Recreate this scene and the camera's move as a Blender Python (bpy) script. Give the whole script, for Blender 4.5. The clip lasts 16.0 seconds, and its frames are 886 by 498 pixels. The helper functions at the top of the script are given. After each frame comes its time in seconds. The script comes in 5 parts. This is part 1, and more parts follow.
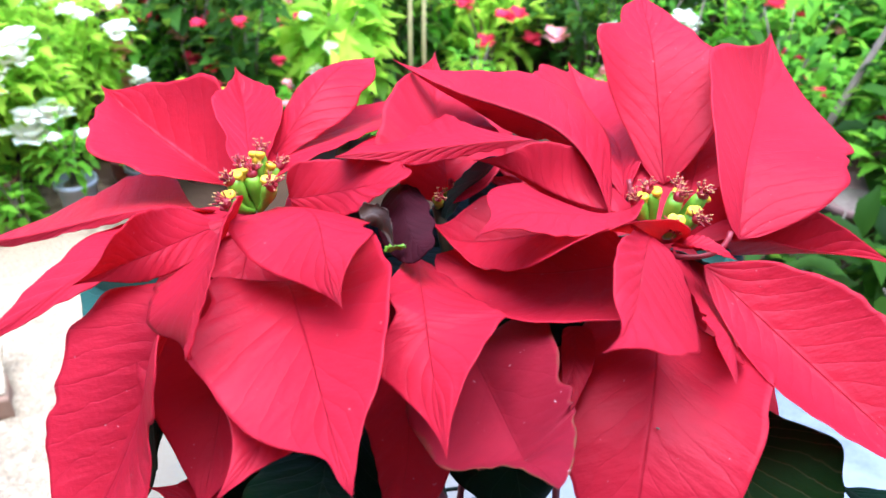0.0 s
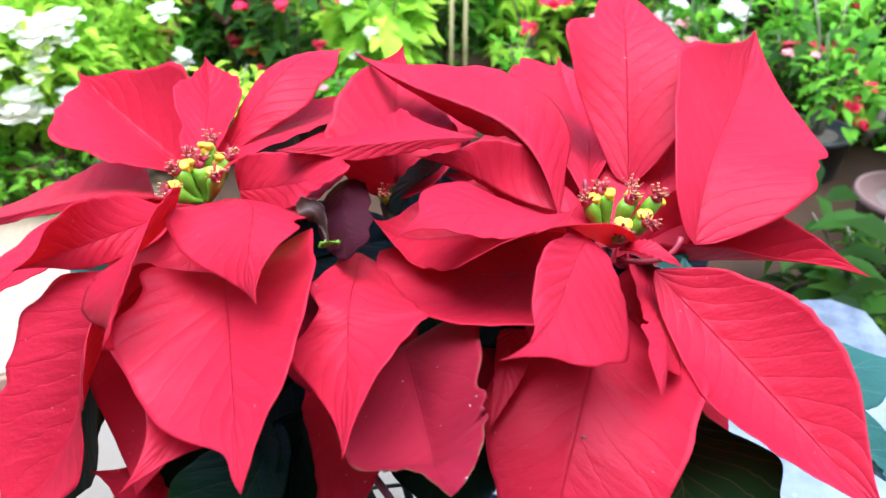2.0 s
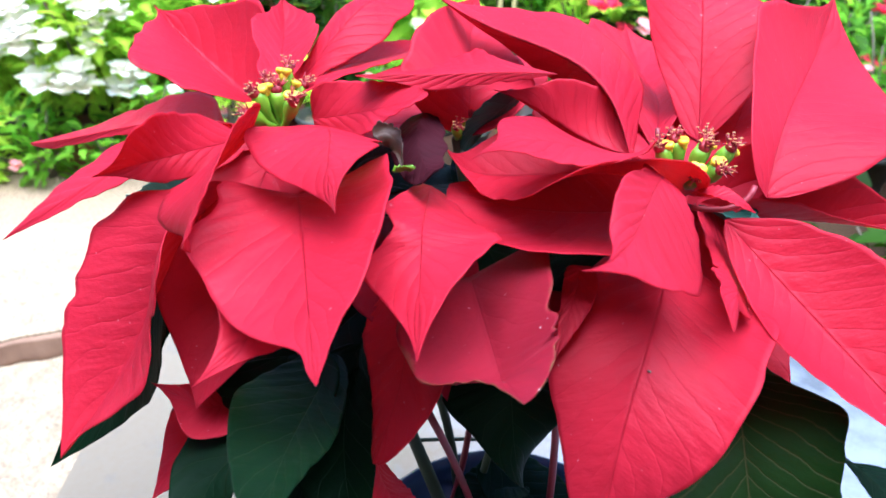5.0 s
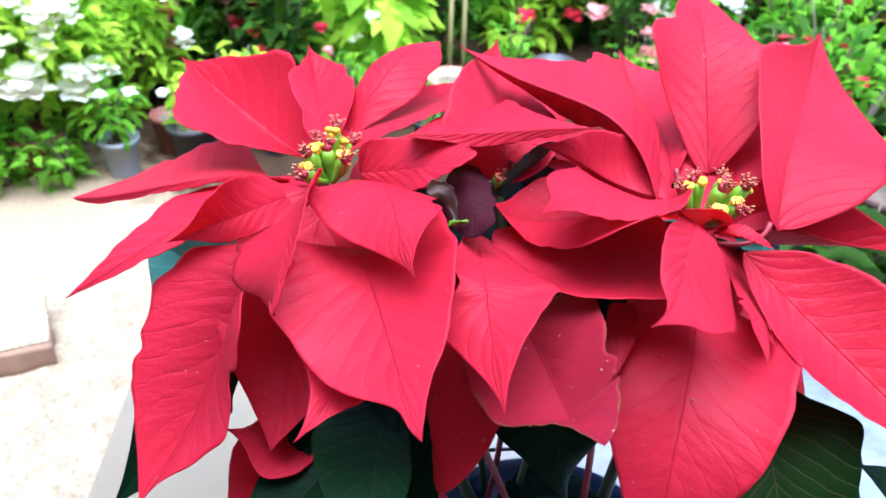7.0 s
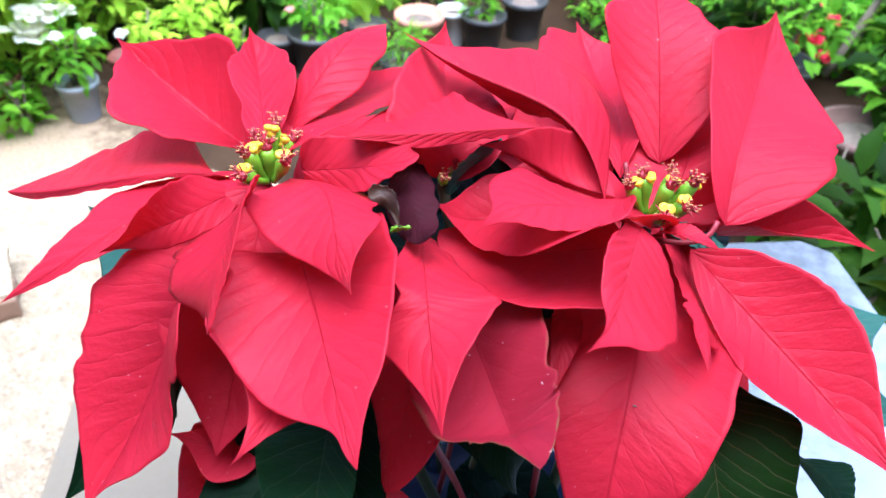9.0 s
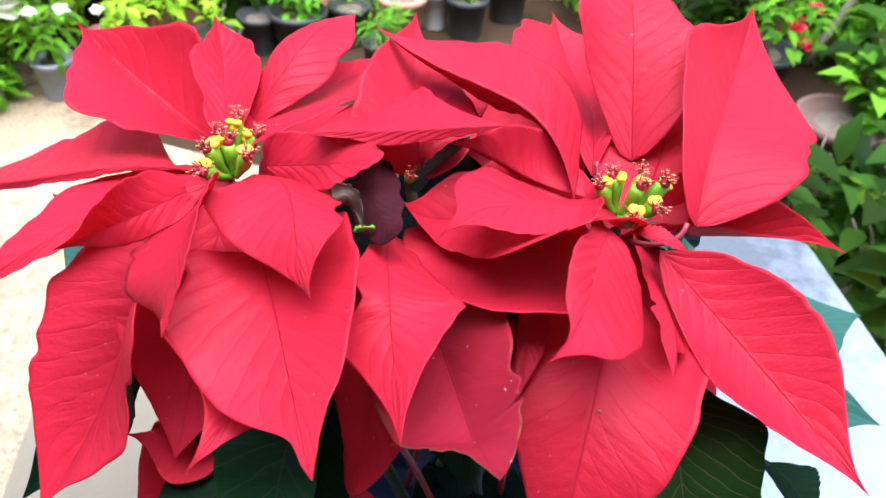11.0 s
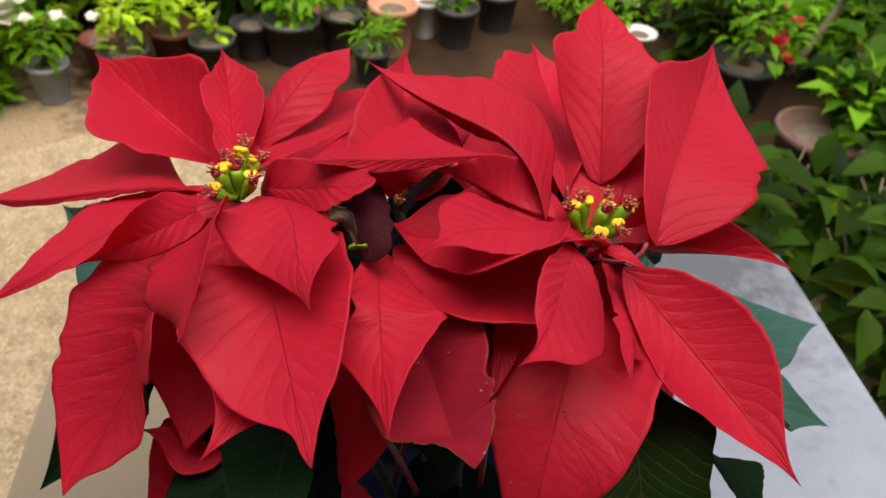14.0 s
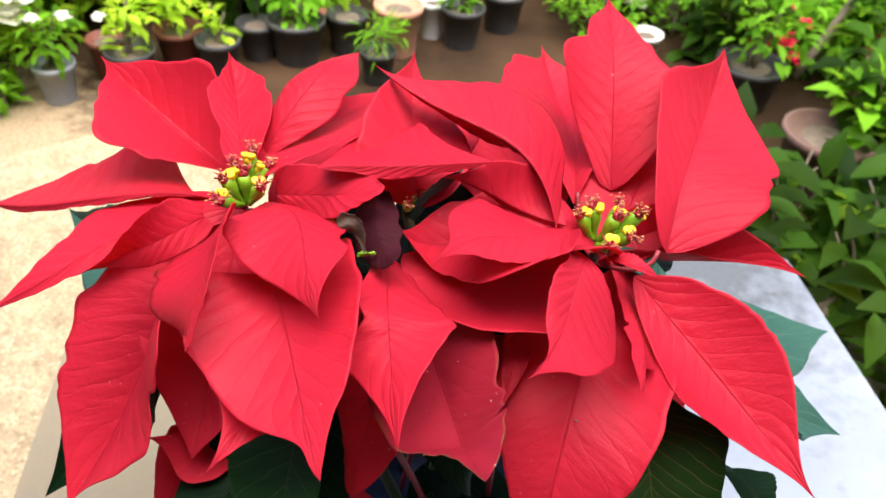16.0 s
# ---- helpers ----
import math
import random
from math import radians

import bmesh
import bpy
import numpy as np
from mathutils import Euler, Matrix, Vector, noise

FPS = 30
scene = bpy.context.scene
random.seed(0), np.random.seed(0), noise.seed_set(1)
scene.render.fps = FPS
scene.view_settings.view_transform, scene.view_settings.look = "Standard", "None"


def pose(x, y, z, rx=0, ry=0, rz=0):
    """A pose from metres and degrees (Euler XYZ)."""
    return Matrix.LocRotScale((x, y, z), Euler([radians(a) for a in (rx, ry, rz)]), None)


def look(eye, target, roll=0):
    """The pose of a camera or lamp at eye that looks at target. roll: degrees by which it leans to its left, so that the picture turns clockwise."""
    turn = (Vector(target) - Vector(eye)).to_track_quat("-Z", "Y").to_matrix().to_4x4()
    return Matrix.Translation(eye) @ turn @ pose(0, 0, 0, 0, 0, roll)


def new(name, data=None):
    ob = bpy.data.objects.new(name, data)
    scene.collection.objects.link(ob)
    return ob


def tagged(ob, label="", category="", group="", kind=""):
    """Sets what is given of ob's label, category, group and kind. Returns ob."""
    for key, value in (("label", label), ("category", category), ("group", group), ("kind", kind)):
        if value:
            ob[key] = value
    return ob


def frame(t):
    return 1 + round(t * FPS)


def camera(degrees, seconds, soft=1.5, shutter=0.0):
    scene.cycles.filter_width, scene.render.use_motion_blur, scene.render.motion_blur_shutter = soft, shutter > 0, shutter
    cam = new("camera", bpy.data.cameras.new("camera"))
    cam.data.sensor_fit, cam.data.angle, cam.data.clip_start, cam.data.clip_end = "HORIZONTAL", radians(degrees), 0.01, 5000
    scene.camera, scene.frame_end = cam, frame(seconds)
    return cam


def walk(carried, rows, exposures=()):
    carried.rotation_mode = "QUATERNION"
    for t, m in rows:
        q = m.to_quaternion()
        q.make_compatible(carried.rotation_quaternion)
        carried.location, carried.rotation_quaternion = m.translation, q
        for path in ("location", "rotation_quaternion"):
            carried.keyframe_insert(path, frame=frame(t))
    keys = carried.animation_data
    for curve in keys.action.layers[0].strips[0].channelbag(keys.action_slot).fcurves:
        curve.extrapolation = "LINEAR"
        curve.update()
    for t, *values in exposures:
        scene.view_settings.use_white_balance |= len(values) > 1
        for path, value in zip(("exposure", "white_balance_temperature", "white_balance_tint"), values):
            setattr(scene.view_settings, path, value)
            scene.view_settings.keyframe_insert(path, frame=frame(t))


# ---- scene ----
cam = camera(57.4, 16.0, soft=1.6)
cam.data.dof.use_dof, cam.data.dof.focus_distance, cam.data.dof.aperture_fstop = True, 0.40, 15.0
METRES, EYE, TILT, LEAN, TURN = 0.32, 1.22, -32.0, 0.0, 0.0
ROWS = [
    (0.0, 0.0000, 0.0000, 0.0000, 0.00, 0.00, 0.00),
    (0.5, 0.0079, -0.0009, 0.0028, 0.10, 0.05, -0.10),
    (1.0, 0.0505, 0.0145, 0.0060, 0.37, -0.07, -0.42),
    (1.5, 0.1025, 0.0208, 0.0106, 1.82, -0.54, -1.18),
    (2.0, 0.1463, 0.0164, 0.0176, 3.39, -1.01, -1.76),
    (2.5, 0.1582, -0.0200, -0.0235, 4.74, -0.42, -1.45),
    (3.0, 0.1438, -0.0051, -0.0785, 3.93, 1.70, -1.10),
    (5.5, 0.0578, 0.0087, -0.0807, 5.73, -1.46, -5.68),
    (6.0, -0.0001, -0.0237, -0.0460, 4.53, -1.75, -4.12),
    (6.5, -0.0394, -0.0468, -0.0154, 2.83, -2.65, -3.65),
    (7.0, -0.0472, -0.0954, 0.0039, 1.88, -2.03, -2.77),
    (7.5, -0.0352, -0.1136, 0.0210, 1.96, -2.15, -2.46),
    (8.0, -0.0347, -0.0897, 0.0510, 2.14, -3.80, -2.38),
    (8.5, -0.0324, -0.0632, 0.0749, 1.43, -5.28, -2.43),
    (9.0, -0.0067, -0.0667, 0.1067, 0.08, -6.67, -2.35),
    (11.5, 0.0167, -0.0324, 0.1371, -1.49, -7.96, -3.36),
    (12.0, 0.0146, -0.0241, 0.1356, -2.14, -7.73, -3.69),
    (12.5, 0.0206, -0.0474, 0.1333, -2.39, -7.39, -3.64),
    (13.0, 0.0226, -0.0964, 0.1440, -2.03, -7.72, -3.58),
    (13.5, 0.0120, -0.1497, 0.1660, -1.84, -7.75, -3.76),
    (14.0, 0.0188, -0.1722, 0.1715, -1.77, -7.69, -3.65),
    (14.5, 0.0002, -0.1629, 0.1719, -1.69, -7.55, -3.88),
    (15.0, 0.0007, -0.1588, 0.1792, -1.39, -7.67, -3.89),
    (15.5, 0.0056, -0.1531, 0.1813, -1.35, -7.69, -3.86),
    (16.0, 0.0111, -0.1567, 0.1806, -1.43, -7.70, -3.77),
]
EXPOSURES = [
    (0.0, 2.0, 4850, 15), (3.2, 2.0, 4950, 14), (6.0, 2.05, 4950, 14), (8.0, 2.05, 4850, 14), (9.2, 2.05, 4950, 14), (11.3, 1.98, 5600, 13), (12.0, 1.5, 6550, 14),
    (12.5, 0.97, 6900, 14), (13.0, 0.82, 7000, 15), (14.0, 0.8, 6900, 14), (14.5, 0.8, 6800, 14), (15.0, 0.8, 6750, 14), (15.5, 1.3, 6500, 13), (16.0, 1.73, 6400, 13),
]
walk(cam, [(t, pose(0, 0, EYE, TILT, LEAN, TURN) @ pose(METRES * x, METRES * y, METRES * z, 90 + pitch, roll, yaw)) for t, x, y, z, yaw, pitch, roll in ROWS], EXPOSURES)

# ---- light: open shade, a wide soft sun high overhead, a little to the front; an added, unseen wall shades the table ----
world = bpy.data.worlds.new("sky")
scene.world = world
world.use_nodes = True
sky = world.node_tree.nodes.new("ShaderNodeTexSky")
sky.sky_type, sky.sun_disc = "NISHITA", False
sky.sun_elevation, sky.sun_rotation = radians(73), radians(168)
background = world.node_tree.nodes["Background"]
background.inputs["Strength"].default_value = 0.076
world.node_tree.links.new(sky.outputs["Color"], background.inputs["Color"])
sun = new("sun", bpy.data.lights.new("sun", "SUN"))
sun.data.energy, sun.data.angle, sun.data.color = 5.0, radians(76), (1.0, 0.97, 0.92)
sun.matrix_world = look((0.25, -0.9, 5.0), (0, 0.3, 1.0))


# ---- materials ----
def material(name, build):
    m = bpy.data.materials.new(name)
    m.use_nodes = True
    tree = m.node_tree
    build(tree, tree.nodes["Principled BSDF"], tree.nodes["Material Output"])
    return m


def node(tree, kind, **values):
    n = tree.nodes.new(kind)
    for key, value in values.items():
        if key in n.inputs:
            n.inputs[key].default_value = value
    return n


def noise_of(tree, scale, detail=4.0, coords="Object", rough=0.55):
    c = tree.nodes.new("ShaderNodeTexCoord")
    n = node(tree, "ShaderNodeTexNoise", Scale=scale, Detail=detail, Roughness=rough)
    tree.links.new(c.outputs[coords], n.inputs["Vector"])
    return n.outputs["Fac"]


def ramp(tree, source, *stops):
    r = tree.nodes.new("ShaderNodeValToRGB")
    e = r.color_ramp.elements
    while len(e) < len(stops):
        e.new(0.5)
    for item, (place, colour) in zip(e, stops):
        item.position, item.color = place, (*colour, 1)
    tree.links.new(source, r.inputs["Fac"])
    return r.outputs["Color"]


def maths(tree, op, a, b=0.0, c=0.0):
    n = tree.nodes.new("ShaderNodeMath")
    n.operation = op
    for socket, value in zip(n.inputs, (a, b, c)):
        if isinstance(value, (int, float)):
            socket.default_value = value
        else:
            tree.links.new(value, socket)
    return n.outputs[0]


def mix(tree, fac, a, b, blend="MIX"):
    n = tree.nodes.new("ShaderNodeMix")
    n.data_type, n.blend_type = "RGBA", blend
    for socket, value in ((n.inputs["Factor"], fac), (n.inputs["A"], a), (n.inputs["B"], b)):
        if isinstance(value, (int, float)):
            socket.default_value = value
        elif isinstance(value, tuple):
            socket.default_value = (*value, 1)
        else:
            tree.links.new(value, socket)
    return n.outputs["Result"]


def bump(tree, shader, height, strength, distance=0.001):
    n = node(tree, "ShaderNodeBump", Strength=strength, Distance=distance)
    tree.links.new(height, n.inputs["Height"])
    tree.links.new(n.outputs["Normal"], shader.inputs["Normal"])


def leaf_material(name, colour, deep, vein, through_colour, rough=0.62, veins=11.0, glow=0.3, vein_amount=0.35, side_amount=0.2, speckle=0.0, blotch=0.45, relief=0.58, gloss=0.1, vein_fine=7.0, browned=0.0):
    """A leaf or bract with a thin midrib, side veins, wrinkles that follow them, mottling and light that shines through.
    UV: across 0..1 with the midrib at a half, and along 0..1."""
    def build(tree, shader, out):
        uv = tree.nodes.new("ShaderNodeUVMap")
        uv.uv_map = "leaf"
        xy = tree.nodes.new("ShaderNodeSeparateXYZ")
        tree.links.new(uv.outputs["UV"], xy.inputs[0])
        own = tree.nodes.new("ShaderNodeObjectInfo").outputs["Random"]
        across = maths(tree, "ABSOLUTE", maths(tree, "SUBTRACT", maths(tree, "MULTIPLY", xy.outputs[0], 2.0), 1.0))
        along = xy.outputs[1]
        wobble = maths(tree, "MULTIPLY", maths(tree, "SUBTRACT", noise_of(tree, 45.0, 3.0), 0.5), 0.07)
        path = maths(tree, "ADD", maths(tree, "SUBTRACT", along, maths(tree, "MULTIPLY", maths(tree, "POWER", across, 0.8), 0.24)), wobble)
        wave = maths(tree, "ABSOLUTE", maths(tree, "SINE", maths(tree, "MULTIPLY", path, veins * math.pi)))
        side = maths(tree, "SUBTRACT", 1.0, maths(tree, "SMOOTH_MIN", maths(tree, "MULTIPLY", wave, vein_fine), 1.0, 0.3))
        taper = maths(tree, "ADD", 46.0, maths(tree, "MULTIPLY", along, 30.0))
        rib = maths(tree, "SUBTRACT", 1.0, maths(tree, "SMOOTH_MIN", maths(tree, "MULTIPLY", across, taper), 1.0, 0.2))
        lines = maths(tree, "MAXIMUM", maths(tree, "MULTIPLY", side, side_amount), rib)
        true_size = tree.nodes.new("ShaderNodeUVMap")
        true_size.uv_map = "metres"
        uw = tree.nodes.new("ShaderNodeSeparateXYZ")
        tree.links.new(true_size.outputs["UV"], uw.inputs[0])
        slope = maths(tree, "SUBTRACT", uw.outputs[1], maths(tree, "MULTIPLY", maths(tree, "ABSOLUTE", uw.outputs[0]), 0.55))
        place = tree.nodes.new("ShaderNodeCombineXYZ")
        tree.links.new(maths(tree, "MULTIPLY", maths(tree, "ADD", slope, maths(tree, "MULTIPLY", wobble, 0.02)), 150.0), place.inputs[0])
        tree.links.new(maths(tree, "MULTIPLY", uw.outputs[0], 60.0), place.inputs[1])
        tree.links.new(maths(tree, "MULTIPLY", own, 50.0), place.inputs[2])
        crease = node(tree, "ShaderNodeTexNoise", Scale=1.0, Detail=4.0, Roughness=0.55)
        tree.links.new(place.outputs[0], crease.inputs["Vector"])
        wrinkles = crease.outputs["Fac"]
        soft, grain = noise_of(tree, 38.0, 8.0, rough=0.66), noise_of(tree, 520.0, 3.0)
        base = mix(tree, maths(tree, "MULTIPLY", ramp(tree, soft, (0.35, (0, 0, 0)), (0.7, (1, 1, 1))), blotch), colour, deep)
        # Shade in the wrinkles is put into the colour: their valleys turn deeper.
        base = mix(tree, maths(tree, "MULTIPLY", ramp(tree, wrinkles, (0.36, (1, 1, 1)), (0.5, (0, 0, 0))), 0.22), base, deep)
        broad = noise_of(tree, 14.0, 3.0)
        base = mix(tree, maths(tree, "MULTIPLY", ramp(tree, broad, (0.42, (0, 0, 0)), (0.66, (1, 1, 1))), 0.4), base, tuple(min(1.0, 1.22 * x + 0.006) for x in colour))
        base = mix(tree, maths(tree, "MULTIPLY", lines, vein_amount), base, vein)
        base = mix(tree, maths(tree, "MULTIPLY", grain, 0.25), base, deep)
        if browned:
            ragged = maths(tree, "ADD", across, maths(tree, "MULTIPLY", maths(tree, "SUBTRACT", noise_of(tree, 120.0, 4.0), 0.5), 0.35))
            base = mix(tree, maths(tree, "MULTIPLY", ramp(tree, ragged, (0.95, (0, 0, 0)), (1.05, (1, 1, 1))), browned), base, (0.16, 0.085, 0.035))
            flush = maths(tree, "ADD", along, maths(tree, "MULTIPLY", maths(tree, "SUBTRACT", noise_of(tree, 70.0, 6.0, rough=0.7), 0.5), 1.1))
            base = mix(tree, maths(tree, "MULTIPLY", ramp(tree, flush, (0.25, (1, 1, 1)), (0.7, (0, 0, 0))), 0.65), base, (0.24, 0.010, 0.022))
        if speckle:
            spots = ramp(tree, noise_of(tree, 420.0, 1.0), (0.775, (0, 0, 0)), (0.795, (1, 1, 1)))
            base = mix(tree, maths(tree, "MULTIPLY", spots, speckle), base, (0.62, 0.40, 0.38))
        tree.links.new(base, shader.inputs["Base Color"])
        shader.inputs["Roughness"].default_value = rough
        shader.inputs["Specular IOR Level"].default_value = gloss
        height = maths(tree, "ADD", maths(tree, "MULTIPLY", lines, -0.5), maths(tree, "ADD", maths(tree, "MULTIPLY", wrinkles, 1.35), maths(tree, "ADD", maths(tree, "MULTIPLY", wave, 0.33), maths(tree, "MULTIPLY", noise_of(tree, 240.0, 4.0), 0.5))))
        bump(tree, shader, height, relief, 0.0008)
        back = tree.nodes.new("ShaderNodeBsdfTranslucent")
        back.inputs["Color"].default_value = (*through_colour, 1)
        join = node(tree, "ShaderNodeMixShader", Fac=glow)
        tree.links.new(shader.outputs[0], join.inputs[1])
        tree.links.new(back.outputs[0], join.inputs[2])
        tree.links.new(join.outputs[0], out.inputs["Surface"])
    return material(name, build)


RED = leaf_material("red_bract", (0.52, 0.0165, 0.040), (0.40, 0.010, 0.026), (0.26, 0.005, 0.014), (0.86, 0.050, 0.014), rough=0.5, glow=0.4, speckle=0.4, vein_amount=0.65, gloss=0.17, side_amount=0.26, relief=0.95)
DARK_RED = leaf_material("dull_red_bract", (0.42, 0.012, 0.034), (0.17, 0.008, 0.022), (0.20, 0.006, 0.016), (0.40, 0.015, 0.015), glow=0.18, vein_amount=0.5, speckle=0.5, blotch=0.5)
BROWNED_RED = leaf_material("ageing_red_bract", (0.33, 0.012, 0.028), (0.15, 0.008, 0.018), (0.18, 0.006, 0.014), (0.45, 0.018, 0.012), glow=0.25, vein_amount=0.7, speckle=0.8, blotch=0.85, browned=0.9)
PURPLE = leaf_material("purple_leaf", (0.040, 0.006, 0.010), (0.016, 0.004, 0.006), (0.07, 0.010, 0.014), (0.10, 0.01, 0.015), 0.6, glow=0.08, vein_amount=0.5, relief=0.6, gloss=0.03)
GREEN = leaf_material("dark_green_leaf", (0.0040, 0.019, 0.004), (0.003, 0.008, 0.006), (0.040, 0.060, 0.025), (0.012, 0.045, 0.003), 0.5, veins=8.0, glow=0.2, vein_amount=0.5, side_amount=0.6, gloss=0.06)
OLIVE = leaf_material("olive_green_leaf", (0.012, 0.034, 0.004), (0.006, 0.014, 0.003), (0.10, 0.085, 0.03), (0.03, 0.08, 0.004), 0.55, veins=15.0, glow=0.25, vein_amount=0.7, side_amount=0.8, vein_fine=4.0, gloss=0.05)
TEAL = leaf_material("bluish_green_leaf", (0.036, 0.10, 0.072), (0.024, 0.068, 0.052), (0.16, 0.26, 0.20), (0.04, 0.12, 0.03), 0.5, veins=7.0, glow=0.15, vein_amount=0.6, side_amount=0.4)


def plain(name, colour, second, scale, rough=0.7, relief=0.3, distance=0.002, metal=0.0, random_hue=0.0):
    def build(tree, shader, out):
        big, small = noise_of(tree, scale, 5.0), noise_of(tree, scale * 9, 4.0)
        c = mix(tree, ramp(tree, big, (0.3, (0, 0, 0)), (0.72, (1, 1, 1))), colour, second)
        c = mix(tree, maths(tree, "MULTIPLY", small, 0.35), c, tuple(x * 0.55 for x in colour))
        tree.links.new(c, shader.inputs["Base Color"])
        shader.inputs["Roughness"].default_value, shader.inputs["Metallic"].default_value = rough, metal
        if relief:
            bump(tree, shader, maths(tree, "ADD", big, maths(tree, "MULTIPLY", small, 0.6)), relief, distance)
    return material(name, build)


def foliage(name, colour, second, through_colour, rough=0.5, gloss=0.07):
    """Leaves in a crowd, each with a tint of its own."""
    def build(tree, shader, out):
        g = tree.nodes.new("ShaderNodeNewGeometry")
        c = ramp(tree, g.outputs["Random Per Island"], (0.0, second), (0.5, colour), (1.0, tuple(min(1, x * 1.7) for x in colour)))
        c = mix(tree, maths(tree, "MULTIPLY", noise_of(tree, 40.0), 0.3), c, second)
        tree.links.new(c, shader.inputs["Base Color"])
        shader.inputs["Roughness"].default_value, shader.inputs["Specular IOR Level"].default_value = rough, gloss
        back = tree.nodes.new("ShaderNodeBsdfTranslucent")
        back.inputs["Color"].default_value = (*through_colour, 1)
        join = node(tree, "ShaderNodeMixShader", Fac=0.5)
        tree.links.new(shader.outputs[0], join.inputs[1])
        tree.links.new(back.outputs[0], join.inputs[2])
        tree.links.new(join.outputs[0], out.inputs["Surface"])
    return material(name, build)


BRIGHT_LEAVES = foliage("bright_green_leaves", (0.34, 0.50, 0.028), (0.06, 0.14, 0.010), (0.68, 0.92, 0.06))
MID_LEAVES = foliage("green_leaves", (0.13, 0.30, 0.015), (0.025, 0.085, 0.008), (0.34, 0.62, 0.025))
DEEP_LEAVES = foliage("deep_green_leaves", (0.032, 0.078, 0.007), (0.006, 0.018, 0.003), (0.12, 0.20, 0.012))
STEM_GREEN = plain("green_stem", (0.26, 0.46, 0.012), (0.13, 0.30, 0.010), 90, 0.5, 0.2, 0.0004)
STEM_DARK = plain("dark_green_stem", (0.045, 0.065, 0.022), (0.03, 0.04, 0.018), 80, 0.6, 0.3, 0.0005)
STEM_RED = plain("red_stem", (0.30, 0.018, 0.030), (0.18, 0.02, 0.02), 70, 0.5, 0.2, 0.0004)
YELLOW = plain("yellow_gland", (0.84, 0.56, 0.010), (0.72, 0.54, 0.02), 160, 0.4, 0.15, 0.0003)
STAMEN = plain("red_stamens", (0.36, 0.010, 0.020), (0.20, 0.006, 0.010), 200, 0.5, 0.2, 0.0003)
POLLEN = plain("pollen", (0.80, 0.55, 0.20), (0.6, 0.3, 0.08), 200, 0.7, 0)
WITHERED = plain("withered_leaf", (0.08, 0.040, 0.016), (0.035, 0.014, 0.010), 120, 0.7, 0.4, 0.0006)
WOOD = plain("bark", (0.12, 0.09, 0.06), (0.20, 0.16, 0.11), 30, 0.85, 0.5, 0.002)
CANE = plain("dry_cane", (0.45, 0.38, 0.14), (0.3, 0.24, 0.1), 20, 0.7, 0.2)
SOIL = plain("potting_soil", (0.10, 0.07, 0.05), (0.20, 0.15, 0.11), 60, 0.95, 0.8, 0.006)
def sandy():
    def build(tree, shader, out):
        big, mid, fine = noise_of(tree, 2.2, 4.0), noise_of(tree, 26.0, 5.0), noise_of(tree, 170.0, 3.0, rough=0.7)
        c = mix(tree, ramp(tree, big, (0.35, (0, 0, 0)), (0.65, (1, 1, 1))), (0.40, 0.305, 0.180), (0.29, 0.212, 0.118))
        c = mix(tree, ramp(tree, mid, (0.42, (0, 0, 0)), (0.62, (0.6, 0.6, 0.6))), c, (0.19, 0.135, 0.075))
        c = mix(tree, ramp(tree, fine, (0.5, (0, 0, 0)), (0.68, (0.95, 0.95, 0.95))), c, (0.16, 0.115, 0.07))
        stones = node(tree, "ShaderNodeTexVoronoi", Scale=150.0, Randomness=1.0)
        tree.links.new(tree.nodes.new("ShaderNodeTexCoord").outputs["Object"], stones.inputs["Vector"])
        tone = tree.nodes.new("ShaderNodeSeparateXYZ")
        tree.links.new(stones.outputs["Color"], tone.inputs[0])
        c = mix(tree, ramp(tree, tone.outputs[0], (0.66, (0, 0, 0)), (0.95, (0.5, 0.5, 0.5))), c, (0.12, 0.085, 0.05))
        c = mix(tree, ramp(tree, tone.outputs[1], (0.7, (0, 0, 0)), (0.95, (0.35, 0.35, 0.35))), c, (0.52, 0.42, 0.28))
        tree.links.new(c, shader.inputs["Base Color"])
        shader.inputs["Roughness"].default_value = 0.92
        bump(tree, shader, maths(tree, "ADD", maths(tree, "ADD", mid, fine), maths(tree, "MULTIPLY", stones.outputs["Distance"], -0.4)), 0.7, 0.004)
    return material("sandy_concrete", build)


CONCRETE = sandy()
def earth_floor():
    def build(tree, shader, out):
        big, mid, fine = noise_of(tree, 3.0, 5.0), noise_of(tree, 22.0, 5.0), noise_of(tree, 130.0, 3.0)
        c = mix(tree, ramp(tree, big, (0.35, (0, 0, 0)), (0.68, (1, 1, 1))), (0.050, 0.027, 0.013), (0.020, 0.011, 0.006))
        spot = tree.nodes.new("ShaderNodeVectorMath")
        spot.operation = "DISTANCE"
        tree.links.new(tree.nodes.new("ShaderNodeTexCoord").outputs["Object"], spot.inputs[0])
        spot.inputs[1].default_value = (-1.35, 1.80, 0)
        drift = maths(tree, "ADD", spot.outputs["Value"], maths(tree, "MULTIPLY", maths(tree, "SUBTRACT", mid, 0.5), 0.5))
        c = mix(tree, ramp(tree, drift, (0.35, (1, 1, 1)), (0.62, (0, 0, 0))), c, (0.30, 0.215, 0.13))
        c = mix(tree, ramp(tree, fine, (0.48, (0, 0, 0)), (0.7, (0.6, 0.6, 0.6))), c, (0.052, 0.030, 0.016))
        tree.links.new(c, shader.inputs["Base Color"])
        shader.inputs["Roughness"].default_value = 0.95
        shader.inputs["Specular IOR Level"].default_value = 0.1
        bump(tree, shader, maths(tree, "ADD", mid, fine), 0.7, 0.006)
    return material("trodden_earth", build)


